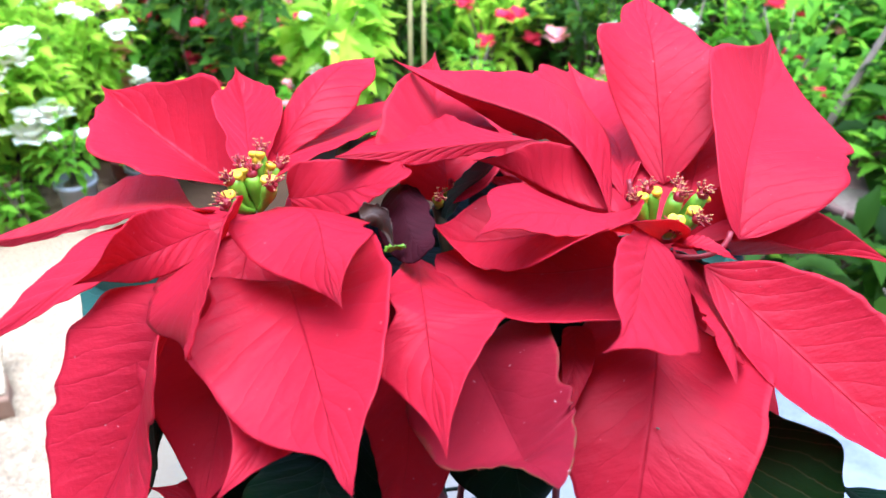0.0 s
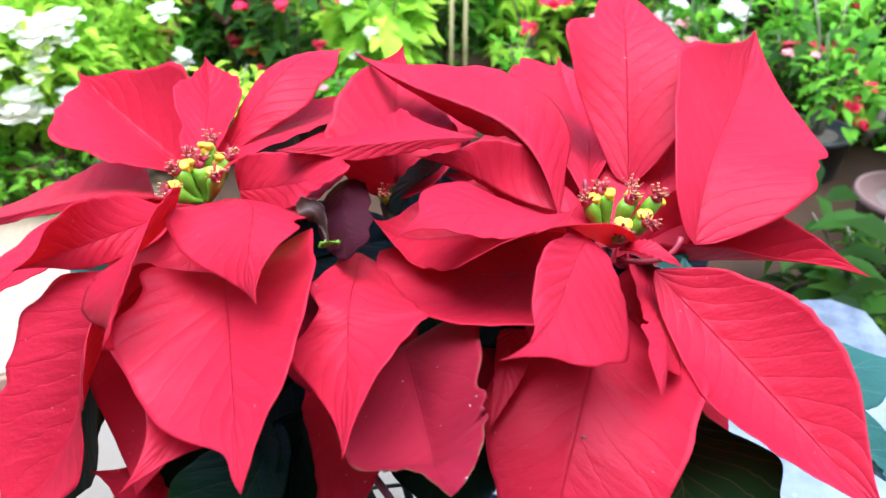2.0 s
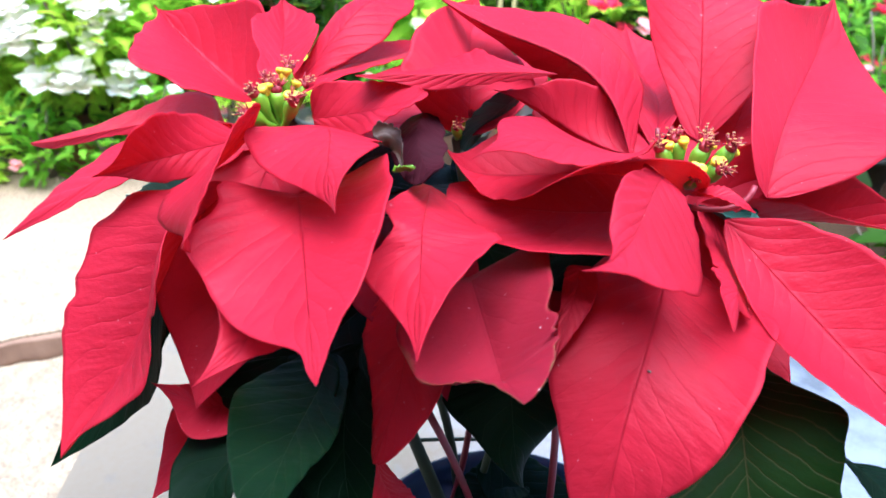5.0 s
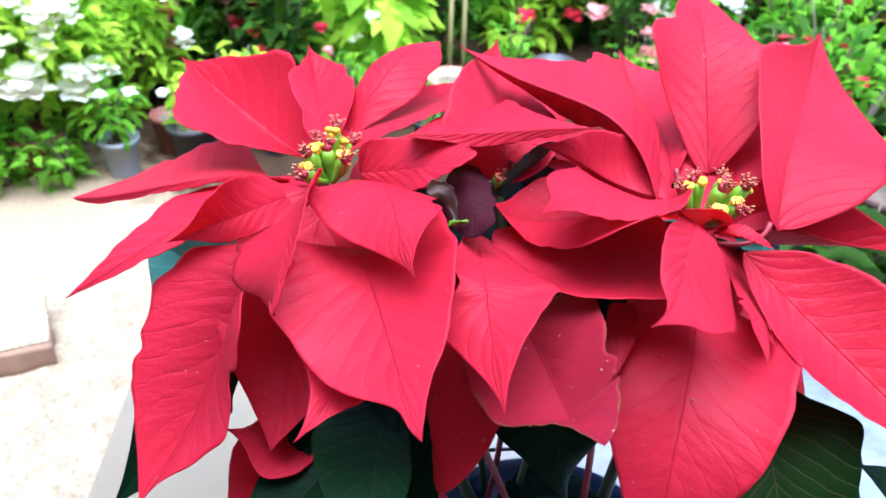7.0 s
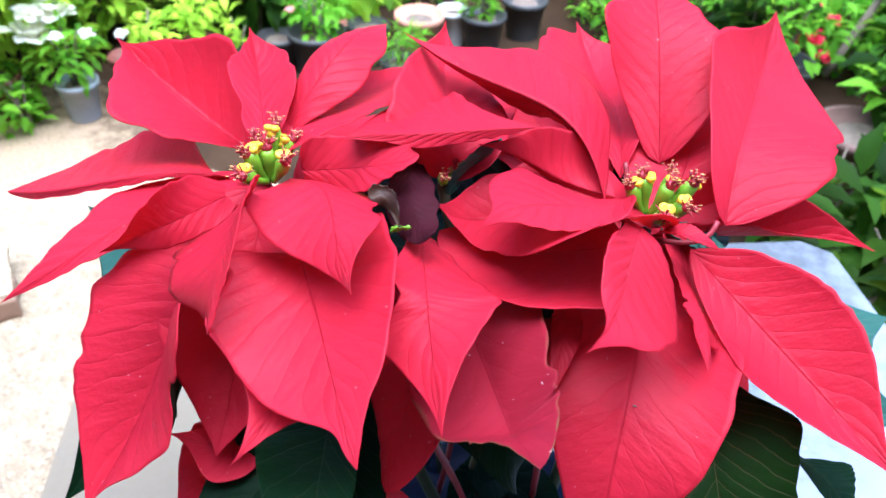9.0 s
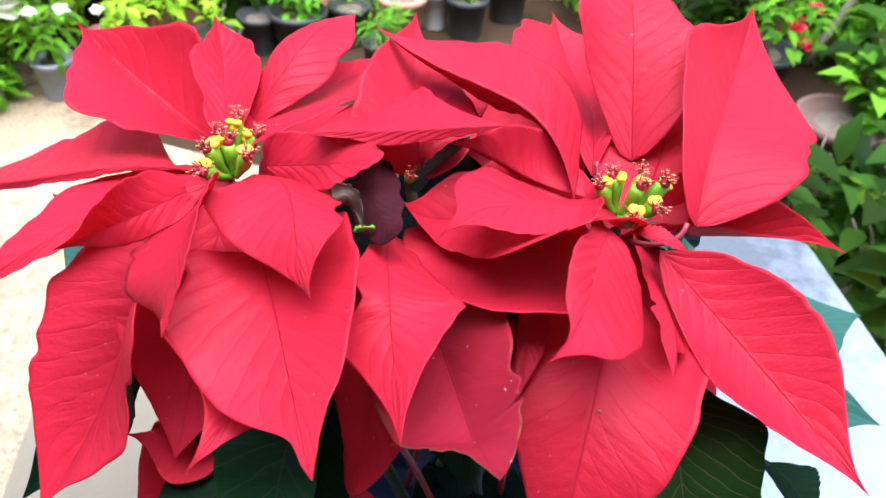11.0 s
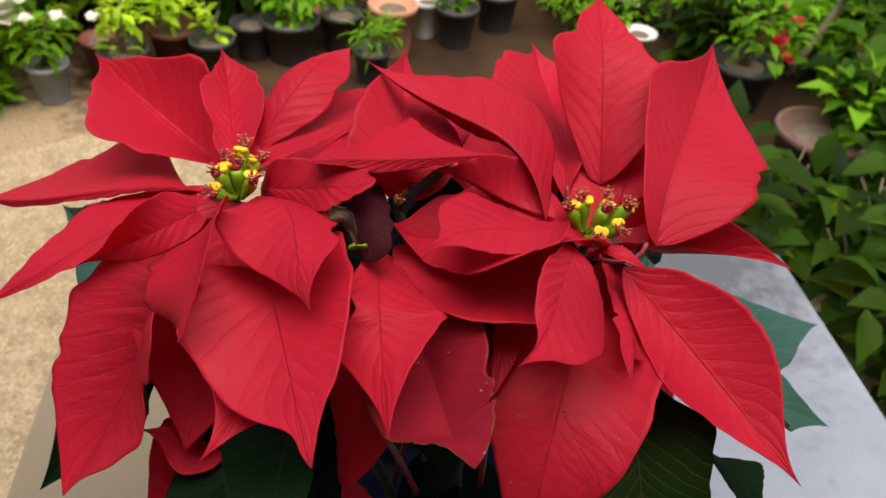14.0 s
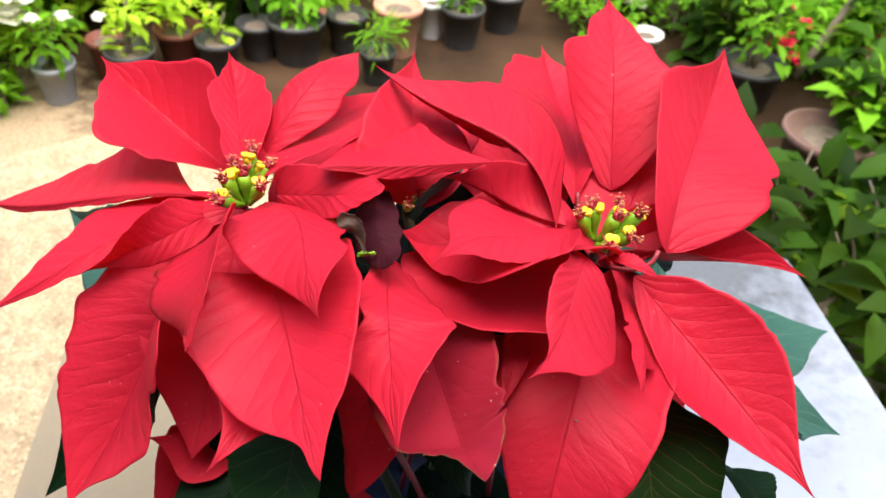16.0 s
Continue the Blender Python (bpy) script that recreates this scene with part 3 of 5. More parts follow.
blade("bract", ((-0.0764, 0.3277, 1.0382), (-0.0452, 0.3132, 1.0479), (-0.0513, 0.2569, 1.0653), (-0.0358, 0.2335, 1.0483)), (0.0269, 0.0332, 0.420, 0.64, 1.42, -28, 50, 1, -17, -18, 16), RED, plant, ripple=0.0003, more=(-9, 5, -3, (0.00, -0.08, -0.12, -0.30, 0.20, 0.16), (-0.01, 0.13, 0.05, 0.01, -0.07, -0.04)), seed=8)
blade("bract", ((-0.0835, 0.2971, 1.0595), (-0.0935, 0.2663, 1.0554), (-0.0898, 0.2428, 1.0497), (-0.0927, 0.2255, 1.0321)), (0.0108, 0.0518, 0.455, 0.50, 0.43, 59, 64, 7, -10, 4, 19), RED, plant, more=(-20, -9, -8, (-0.03, -0.02, 0.09, 0.01, 0.09, -0.16), (0.19, 0.13, -0.22, -0.13, -0.13, -0.27)), seed=9)
blade("bract", ((-0.1089, 0.3392, 1.0300), (-0.1558, 0.3402, 1.0383), (-0.1976, 0.3352, 1.0120), (-0.2428, 0.3638, 0.9973)), (0.0042, 0.0625, 0.506, 0.85, 0.50, 15, -4, -76, -18, 7, 16), RED, plant, more=(-8, 4, 20, (0.00, -0.01, 0.15, -0.06, -0.15, -0.01), (-0.03, 0.14, 0.21, 0.08, -0.09, 0.04)), seed=10)
blade("bract", ((-0.0858, 0.3310, 1.0290), (-0.1402, 0.3268, 1.0340), (-0.1692, 0.2899, 1.0178), (-0.2196, 0.2924, 0.9805)), (0.0110, 0.0326, 0.409, 0.60, 1.16, 26, 1, -62, 21, 24, 3), RED, plant, more=(14, 3, 8, (0.00, 0.00, 0.01, -0.02, 0.03, 0.01), (0.00, 0.00, -0.05, 0.11, -0.10, -0.05)), seed=11)
blade("bract", ((-0.1052, 0.3309, 1.0267), (-0.1296, 0.2815, 1.0376), (-0.1310, 0.2887, 1.0336), (-0.1522, 0.2724, 1.0319)), (0.0118, 0.0242, 0.441, 0.48, 1.34, 7, -75, -14, 40, -3, 1), RED, plant, more=(-29, -2, 11, (0.21, -0.03, -0.06, -0.08, -0.03, -0.11), (-0.07, -0.19, -0.11, 0.04, 0.24, 0.00)), seed=12)
blade("bract", ((-0.1038, 0.3034, 1.0145), (-0.1356, 0.2702, 1.0009), (-0.1285, 0.2857, 0.9519), (-0.1699, 0.2260, 0.9084)), (0.0525, 0.0449, 0.581, 0.47, 0.90, 24, 4, 51, 28, -46, -14), RED, plant, "drooping red bract", ripple=0.0003, rag=1.5, more=(-19, -2, 12, (0.01, 0.12, 0.01, -0.27, -0.02, 0.01), (-0.10, 0.20, 0.15, -0.07, -0.04, -0.01)), seed=13)
blade("bract", ((-0.0865, 0.3295, 1.0307), (-0.0990, 0.2969, 0.9997), (-0.0965, 0.2667, 0.9685), (-0.1045, 0.2359, 0.9396)), (0.0408, 0.0427, 0.436, 0.60, 1.13, -0, 4, 9, 7, 1, 1), RED, plant, seed=14)
blade("bract", ((-0.0868, 0.2722, 0.9298), (-0.1075, 0.2373, 0.9262), (-0.1077, 0.2549, 0.9233), (-0.1294, 0.2462, 0.9427)), (0.0193, 0.0178, 0.419, 0.60, 1.31, -5, -4, 4, 9, -4, 1), RED, plant, seed=15)
blade("bract", ((-0.0713, 0.2777, 0.9995), (-0.0643, 0.2355, 1.0060), (-0.0558, 0.2246, 1.0064), (-0.0792, 0.1882, 0.9991)), (0.0247, 0.0289, 0.363, 0.60, 1.44, -10, -12, -5, 17, -7, 1), RED, plant, more=(1, -4, 3, (0.00, 0.00, 0.00, 0.00, 0.01, -0.14), (0.00, 0.00, 0.00, 0.00, 0.03, -0.01)), seed=16)
blade("bract", ((-0.0116, 0.3123, 1.0202), (-0.0032, 0.2069, 1.0479), (-0.0109, 0.2896, 1.0225), (0.0012, 0.1871, 1.0223)), (0.0299, 0.0189, 0.634, 0.26, 1.29, -28, 42, 6, 1, -7, 8), RED, plant, more=(-2, -2, -6, (0.00, 0.09, 0.02, 0.03, -0.07, -0.02), (-0.02, 0.14, -0.34, -0.19, 0.31, 0.21)), seed=17)
blade("bract", ((0.0109, 0.2765, 0.9967), (0.0388, 0.1754, 1.0008), (0.0221, 0.2263, 0.9984), (0.0370, 0.1778, 1.0188)), (0.0629, 0.0283, 0.317, 0.36, 0.87, 16, -11, 19, 18, 2, -0), BROWNED_RED, plant, "dull dark red bract with a browned edge", rag=0.35, more=(20, -1, 2, (-0.33, -0.47, -0.47, -0.45, -0.34, -0.23), (0.38, 0.09, 0.02, -0.29, 0.04, -0.27)), seed=18)
blade("bract", ((0.0567, 0.2790, 1.0060), (0.0574, 0.2700, 1.0020), (0.0544, 0.2560, 0.9960), (0.0490, 0.2400, 0.9870)), (0.0085, 0.0060, 0.30, 0.40, 0.90, 0, 0, 6, 6, 0, 0), RED, plant, seed=19)
blade("bract", ((-0.0282, 0.2935, 0.9746), (-0.0111, 0.2719, 0.9767), (-0.0123, 0.2505, 0.9532), (-0.0243, 0.2324, 0.9222)), (0.0248, 0.0218, 0.408, 0.59, 0.55, 14, 11, 3, -10, 11, -12), RED, plant, more=(0, 0, 0, (0.00, 0.00, 0.00, 0.00, 0.00, 0.00), (0.00, 0.00, 0.00, 0.00, 0.00, 0.00)), seed=20)
blade("bract", ((0.0769, 0.3242, 1.0343), (0.0617, 0.3573, 1.0835), (0.0244, 0.3508, 1.0677), (-0.0260, 0.4016, 1.0836)), (0.0330, 0.0571, 0.496, 1.04, 1.70, 8, -3, -132, -8, 12, -20), RED, plant, more=(-15, 24, 21, (0.00, -0.18, -0.10, 0.26, 0.12, -0.03), (-0.17, 0.39, 0.27, -0.07, 0.02, -0.01)), seed=21)
blade("bract", ((0.0828, 0.3282, 1.0346), (0.0471, 0.3318, 1.0380), (0.0423, 0.3388, 1.0514), (0.0127, 0.3225, 1.0647)), (0.0054, 0.0236, 0.406, 0.65, 1.47, -5, -61, -91, 19, -4, 3), RED, plant, more=(-6, -10, 1, (0.01, 0.00, 0.07, 0.00, -0.09, 0.00), (0.00, 0.00, 0.00, -0.02, 0.17, -0.08)), seed=22)
blade("bract", ((0.0818, 0.2998, 1.0552), (0.0639, 0.2914, 1.0457), (0.0292, 0.2869, 1.0701), (0.0105, 0.2519, 1.0650)), (0.0263, 0.0377, 0.392, 0.53, 1.93, 41, -9, -3, -8, 25, 5), RED, plant, more=(-18, -6, -6, (0.00, 0.04, -0.10, -0.09, 0.14, 0.00), (0.01, 0.01, 0.03, -0.02, 0.24, -0.43)), seed=23)
blade("bract", ((0.1023, 0.3265, 1.0185), (0.0621, 0.3164, 1.0511), (0.0086, 0.3222, 1.0035), (-0.0044, 0.3078, 1.0417)), (0.0561, 0.0325, 0.411, 0.60, 1.19, 17, -29, 19, 30, 8, 15), RED, plant, more=(6, -1, 2, (0.00, -0.01, 0.18, 0.11, -0.17, 0.12), (0.00, 0.00, -0.01, -0.20, -0.01, 0.09)), seed=24)
blade("bract", ((0.0913, 0.3124, 1.0169), (0.0858, 0.3088, 1.0224), (0.0228, 0.2899, 1.0158), (-0.0029, 0.3107, 1.0230)), (0.0533, 0.0432, 0.402, 0.60, 0.84, -4, -9, 0, 9, 32, 0), RED, plant, more=(2, 4, 0, (0.00, 0.00, 0.03, 0.01, 0.08, -0.11), (0.00, 0.00, 0.00, 0.00, 0.00, 0.00)), seed=25)
blade("bract", ((0.0890, 0.2939, 1.0416), (0.0774, 0.2721, 1.0626), (0.0794, 0.2461, 1.0295), (0.0505, 0.2002, 1.0561)), (0.0338, 0.0135, 0.537, 0.52, 1.77, -17, 21, 2, 1, -14, -5), RED, plant, "small curled red bract", ripple=0.0008, more=(-45, 1, -10, (-0.08, 0.04, 0.15, 0.07, -0.05, 0.25), (0.27, -0.24, 0.12, 0.08, -0.09, -0.75)), seed=26)
blade("bract", ((0.1174, 0.3389, 1.0130), (0.1286, 0.2707, 0.9858), (0.1173, 0.2704, 1.0229), (0.1123, 0.2344, 1.0123)), (0.0111, 0.0120, 0.455, 0.25, 0.88, -8, -22, -28, 2, 26, -10), RED, plant, "narrow red bract with a wavy edge", rag=2.2, more=(-21, -9, -5, (0.00, -0.01, -0.11, 0.17, 0.15, -0.49), (-0.03, -0.12, -0.18, 0.03, -0.05, 0.13)), seed=27)
blade("bract", ((0.1208, 0.3128, 1.0160), (0.1569, 0.2815, 0.9878), (0.1686, 0.2612, 0.9876), (0.1959, 0.2038, 0.9792)), (0.0378, 0.0394, 0.496, 0.78, 1.72, 18, 7, 30, 6, 25, 44), RED, plant, more=(-3, 0, 1, (0.24, 0.04, 0.00, -0.08, 0.03, 0.08), (-0.14, -0.17, -0.08, 0.09, -0.06, 0.14)), seed=28)
blade("bract", ((0.1404, 0.3275, 1.0206), (0.1525, 0.3791, 1.0662), (0.1742, 0.4111, 1.0328), (0.1931, 0.4718, 1.0758)), (0.0427, 0.0530, 0.489, 0.62, 1.10, 21, 42, 26, 8, 6, 5), RED, plant, "broad upright red bract with a notched edge", lobes=((0.47, 1, -0.07, 0.03),), ripple=0.0003, more=(-12, 1, -2, (-0.21, -0.25, -0.16, 0.07, 0.12, 0.12), (0.18, 0.06, -0.07, -0.02, -0.01, -0.03)), seed=29)
blade("bract", ((0.1168, 0.3808, 1.0223), (0.1156, 0.4410, 1.0839), (0.1158, 0.4313, 1.0768), (0.1178, 0.4951, 1.0937)), (0.0323, 0.0369, 0.468, 0.60, 1.28, -17, 7, 8, 18, 21, -9), RED, plant, "tall pointed red bract", lobes=((0.72, -1, 0.1, 0.04), (0.66, 1, 0.06, 0.04)), ripple=0.0003, more=(10, 9, 0, (-0.15, -0.03, 0.02, 0.18, -0.33, 0.28), (0.23, 0.02, 0.10, -0.19, -0.23, -0.03)), seed=30)
blade("bract", ((0.0945, 0.3708, 1.0182), (0.1038, 0.4473, 1.0434), (0.1062, 0.4794, 0.9844), (0.0886, 0.5560, 1.0291)), (0.0530, 0.0430, 0.583, 0.73, 1.43, -11, 20, 31, 35, -11, 8), RED, plant, "red bract with a forked tip", lobes=((0.853, -1, 0.70, 0.082),), rag=0.2, more=(3, 1, 4, (0.01, 0.36, 0.21, 0.03, 0.11, 0.00), (0.00, 0.00, 0.00, 0.00, 0.02, 0.36)), seed=31)
blade("bract", ((0.1070, 0.3355, 1.0067), (0.1357, 0.3539, 0.9928), (0.1943, 0.3600, 1.0005), (0.2358, 0.3498, 0.9911)), (0.0381, 0.0204, 0.347, 0.60, 1.40, -7, -7, 56, 41, 35, 48), RED, plant, more=(26, 6, -7, (0.00, 0.00, 0.00, 0.09, 0.00, 0.09), (0.00, 0.01, 0.06, -0.02, -0.12, 0.01)), seed=32)
blade("bract", ((0.0987, 0.3189, 0.9953), (0.0922, 0.2454, 1.0109), (0.0647, 0.1993, 0.9879), (0.0749, 0.1911, 0.9120)), (0.0389, 0.0413, 0.487, 0.38, 1.53, -17, -3, -19, -24, 48, 17), RED, plant, more=(8, -3, -6, (-0.01, 0.37, 0.15, 0.05, 0.08, -0.15), (0.00, 0.00, 0.01, -0.10, -0.18, 0.04)), seed=33)
blade("leaf", ((-0.0547, 0.2868, 0.9357), (-0.0518, 0.2336, 0.9433), (-0.0536, 0.1935, 0.9688), (-0.0391, 0.1347, 0.9854)), (0.0162, 0.0297, 0.440, 0.63, 1.18, -1, -8, 7, 10, -2, 0), GREEN, plant, "dark green leaf with pale veins", ripple=0.0008, more=(-3, 1, -1, (-0.01, -0.04, -0.03, 0.06, -0.03, -0.02), (0.00, 0.00, 0.06, -0.08, -0.06, 0.03)), seed=34)
blade("leaf", ((-0.0758, 0.2802, 0.9369), (-0.0561, 0.2223, 0.9244), (-0.1196, 0.2375, 0.9188), (-0.0894, 0.1902, 0.8878)), (0.0326, 0.0355, 0.281, 0.53, 0.89, 5, 5, 18, 15, 8, -12), GREEN, plant, ripple=0.0008, more=(-2, 0, 1, (0.00, 0.00, 0.00, 0.00, 0.00, 0.00), (0.00, 0.00, -0.01, -0.04, 0.07, -0.01)), seed=35)
blade("leaf", ((-0.0418, 0.2926, 0.9397), (-0.0480, 0.2626, 0.9205), (-0.0419, 0.2359, 0.9030), (-0.0228, 0.2062, 0.8846)), (0.0251, 0.0272, 0.408, 0.60, 1.14, 21, 14, 26, 8, 16, -0), GREEN, plant, seed=36)
blade("leaf", ((0.0230, 0.3015, 0.9361), (0.0372, 0.2850, 0.9400), (0.0313, 0.2540, 0.9339), (0.0437, 0.2524, 0.8953)), (0.0321, 0.0309, 0.398, 0.55, 0.93, 0, -8, -8, -5, -2, -2), GREEN, plant, more=(1, -5, -5, (0.00, 0.00, 0.00, -0.01, -0.02, 0.07), (0.00, 0.00, 0.05, 0.05, -0.11, -0.21)), seed=37)
blade("leaf", ((0.1338, 0.3057, 0.9517), (0.1309, 0.2600, 0.9638), (0.1286, 0.2201, 0.9426), (0.1438, 0.2079, 0.9023)), (0.0414, 0.0351, 0.628, 0.68, 0.94, 10, -1, 10, 8, 30, 0), OLIVE, plant, "olive green leaf with pale veins", ripple=0.001, more=(1, -7, 0, (0.00, -0.16, 0.25, -0.08, -0.13, 0.05), (0.00, 0.00, 0.00, 0.00, 0.00, 0.00)), seed=38)
blade("leaf", ((0.1793, 0.2483, 0.9401), (0.1811, 0.2408, 0.9455), (0.1865, 0.2279, 0.9433), (0.1972, 0.2194, 0.9304)), (0.0229, 0.0179, 0.431, 0.50, 0.81, -14, -3, 3, 19, -5, 3), GREEN, plant, more=(-5, 3, -1, (0.00, -0.02, 0.00, 0.01, 0.03, -0.01), (0.00, 0.00, -0.01, 0.00, 0.00, 0.00)), seed=39)
blade("leaf", ((0.1893, 0.3620, 0.9374), (0.2100, 0.3896, 0.8927), (0.2709, 0.4182, 0.8739), (0.3374, 0.4490, 0.8526)), (0.0520, 0.0515, 0.370, 0.60, 1.21, -2, 3, 7, 7, -3, -1), TEAL, plant, "bluish green pointed leaf", seed=40)
blade("leaf", ((0.1917, 0.3169, 0.9324), (0.2069, 0.3169, 0.9168), (0.2346, 0.3370, 0.8936), (0.2971, 0.3310, 0.8697)), (0.0457, 0.0420, 0.398, 0.62, 1.25, -4, 17, 20, 13, 6, 24), TEAL, plant, "bluish green pointed leaf", seed=41)
blade("leaf", ((-0.1361, 0.2965, 0.9678), (-0.1444, 0.2926, 0.9752), (-0.1654, 0.2940, 0.9052), (-0.2092, 0.2632, 0.8551)), (0.0456, 0.0356, 0.333, 0.41, 1.05, -16, -31, 5, 28, 0, 13), GREEN, plant, seed=42)
blade("leaf", ((-0.1562, 0.4095, 0.9221), (-0.1804, 0.4265, 0.8884), (-0.2311, 0.4595, 0.8897), (-0.2784, 0.5076, 0.8833)), (0.0505, 0.0471, 0.368, 0.58, 1.27, -16, -55, 10, 46, 2, 25), TEAL, plant, "bluish green leaf tip", seed=43)
blade("leaf", ((0.0251, 0.3422, 1.0572), (0.0209, 0.3377, 1.0503), (0.0051, 0.3263, 1.0519), (-0.0003, 0.3322, 1.0266)), (0.0133, 0.0189, 0.421, 0.60, 1.04, 31, 10, 18, -13, 15, -20), TEAL, plant, "dark leaf in shade", more=(13, 0, 6, (-0.01, -0.01, 0.02, 0.01, -0.02, 0.01), (0.01, 0.00, 0.05, 0.03, -0.03, 0.00)), seed=44)
blade("leaf", ((-0.0166, 0.3433, 1.0435), (-0.0206, 0.2870, 1.0621), (-0.0126, 0.2999, 1.0302), (-0.0059, 0.2772, 1.0465)), (0.0121, 0.0140, 0.428, 0.61, 0.62, 0, 33, -16, -12, -7, -7), PURPLE, plant, "small dark purple young leaf", ripple=0.0003, rag=0.3, more=(7, 6, -3, (0.02, 0.07, -0.11, 0.08, -0.14, 0.02), (0.00, 0.00, 0.00, 0.00, -0.03, -0.01)), seed=45)
blade("bract", ((-0.0301, 0.2682, 0.8877), (-0.0244, 0.2459, 0.8819), (-0.0081, 0.2456, 0.8797), (-0.0110, 0.2392, 0.8677)), (0.0138, 0.0141, 0.456, 0.65, 1.10, -29, -2, -3, 13, -5, 4), RED, plant, seed=46)
blade("leaf", ((0.0226, 0.3159, 0.8468), (0.0463, 0.3000, 0.8387), (0.0733, 0.2836, 0.8322), (0.0746, 0.2818, 0.8354)), (0.0250, 0.0262, 0.403, 0.57, 1.10, -1, -8, 1, 6, -9, -2), GREEN, plant, seed=48)
blade("leaf", ((0.0433, 0.3070, 0.8369), (0.0336, 0.2988, 0.8464), (0.0173, 0.2864, 0.8441), (0.0053, 0.2708, 0.8304)), (0.0185, 0.0186, 0.411, 0.60, 1.11, 4, 6, 13, 7, 4, -1), GREEN, plant, seed=49)
blade("leaf", ((0.1132, 0.3402, 1.0080), (0.1291, 0.3286, 1.0085), (0.1410, 0.3149, 0.9990), (0.1362, 0.3290, 1.0132)), (0.0161, 0.0156, 0.411, 0.59, 1.10, -7, -7, 14, 21, 5, 13), TEAL, plant, seed=50)
blade("leaf", ((0.1043, 0.3503, 1.0101), (0.0998, 0.3711, 0.9946), (0.1170, 0.3890, 0.9813), (0.1143, 0.4272, 0.9925)), (0.0224, 0.0236, 0.384, 0.60, 1.26, -1, -3, 5, 7, -1, -0), TEAL, plant, seed=51)
# dark lower leaves that close the gaps between the heads
for k, (a, b, c, d, w, mat) in enumerate((
    ((-0.053, 0.362, 0.972), (-0.032, 0.326, 0.982), (-0.011, 0.294, 0.972), (0.005, 0.258, 0.940), 0.038, DARK_RED),
    ((0.000, 0.378, 0.964), (0.011, 0.346, 0.975), (0.027, 0.324, 0.969), (0.049, 0.281, 0.931), 0.034, GREEN),
    ((0.094, 0.343, 0.969), (0.062, 0.338, 0.980), (0.042, 0.333, 0.974), (0.000, 0.323, 0.954), 0.034, GREEN),
    ((0.109, 0.336, 1.001), (0.127, 0.364, 1.017), (0.142, 0.405, 1.032), (0.157, 0.455, 1.043), 0.030, RED),
    ((0.093, 0.345, 1.001), (0.072, 0.355, 1.015), (0.052, 0.366, 1.025), (0.021, 0.376, 1.029), 0.024, RED),
    ((0.096, 0.344, 0.987), (0.093, 0.380, 0.997), (0.089, 0.415, 0.992), (0.081, 0.466, 0.967), 0.040, GREEN),
    ((0.105, 0.331, 0.972), (0.121, 0.310, 0.977), (0.137, 0.289, 0.966), (0.158, 0.258, 0.935), 0.030, RED),
    ((-0.071, 0.349, 0.987), (-0.051, 0.374, 0.997), (-0.030, 0.390, 0.992), (0.010, 0.405, 0.972), 0.030, GREEN),
    ((-0.056, 0.339, 0.992), (-0.035, 0.349, 0.997), (-0.010, 0.364, 0.997), (0.025, 0.390, 0.982), 0.036, GREEN),
    ((0.015, 0.349, 0.987), (0.020, 0.380, 0.997), (0.030, 0.405, 0.997), (0.046, 0.450, 0.982), 0.034, GREEN),
    ((-0.076, 0.364, 0.997), (-0.066, 0.400, 1.009), (-0.051, 0.435, 1.009), (-0.020, 0.471, 0.997), 0.022, RED),
    ((0.073, 0.359, 1.007), (0.065, 0.395, 1.017), (0.056, 0.435, 1.017), (0.043, 0.486, 1.002), 0.030, RED),
    ((0.106, 0.344, 0.992), (0.127, 0.356, 0.995), (0.142, 0.369, 0.992), (0.167, 0.390, 0.977), 0.026, TEAL),
    ((-0.099, 0.288, 0.911), (-0.111, 0.268, 0.906), (-0.119, 0.253, 0.896), (-0.133, 0.231, 0.881), 0.024, RED),
    ((0.101, 0.349, 0.997), (0.101, 0.395, 1.012), (0.101, 0.435, 1.012), (0.099, 0.506, 0.997), 0.036, GREEN),
    ((0.030, 0.364, 0.997), (0.046, 0.395, 1.007), (0.056, 0.425, 1.007), (0.071, 0.476, 0.997), 0.032, GREEN),
    ((-0.103, 0.355, 1.003), (-0.093, 0.345, 1.006), (-0.082, 0.335, 1.006), (-0.072, 0.325, 1.001), 0.014, GREEN),
    ((-0.040, 0.334, 0.941), (-0.051, 0.314, 0.941), (-0.063, 0.294, 0.934), (-0.086, 0.265, 0.914), 0.034, GREEN),
    ((-0.086, 0.304, 0.921), (-0.096, 0.278, 0.914), (-0.101, 0.253, 0.901), (-0.101, 0.225, 0.881), 0.026, GREEN),
    ((-0.056, 0.288, 0.911), (-0.061, 0.268, 0.901), (-0.063, 0.253, 0.889), (-0.065, 0.238, 0.867), 0.024, GREEN),
    ((0.000, 0.364, 1.027), (0.010, 0.395, 1.040), (0.020, 0.425, 1.043), (0.035, 0.461, 1.032), 0.024, RED),
    ((-0.103, 0.340, 1.003), (-0.093, 0.332, 1.007), (-0.082, 0.324, 1.007), (-0.067, 0.314, 1.001), 0.016, GREEN),
    ((0.030, 0.354, 0.987), (0.046, 0.380, 0.997), (0.061, 0.395, 0.992), (0.076, 0.425, 0.972), 0.032, GREEN),
    ((0.0393, 0.3214, 0.9711), (0.0486, 0.3079, 0.9669), (0.0538, 0.2893, 0.9618), (0.0569, 0.2707, 0.9566), 0.026, DARK_RED),
    ((0.1156, 0.3308, 1.0049), (0.1166, 0.3207, 0.9927), (0.1157, 0.3105, 0.9804), (0.1152, 0.2963, 0.9631), 0.013, RED),
)):
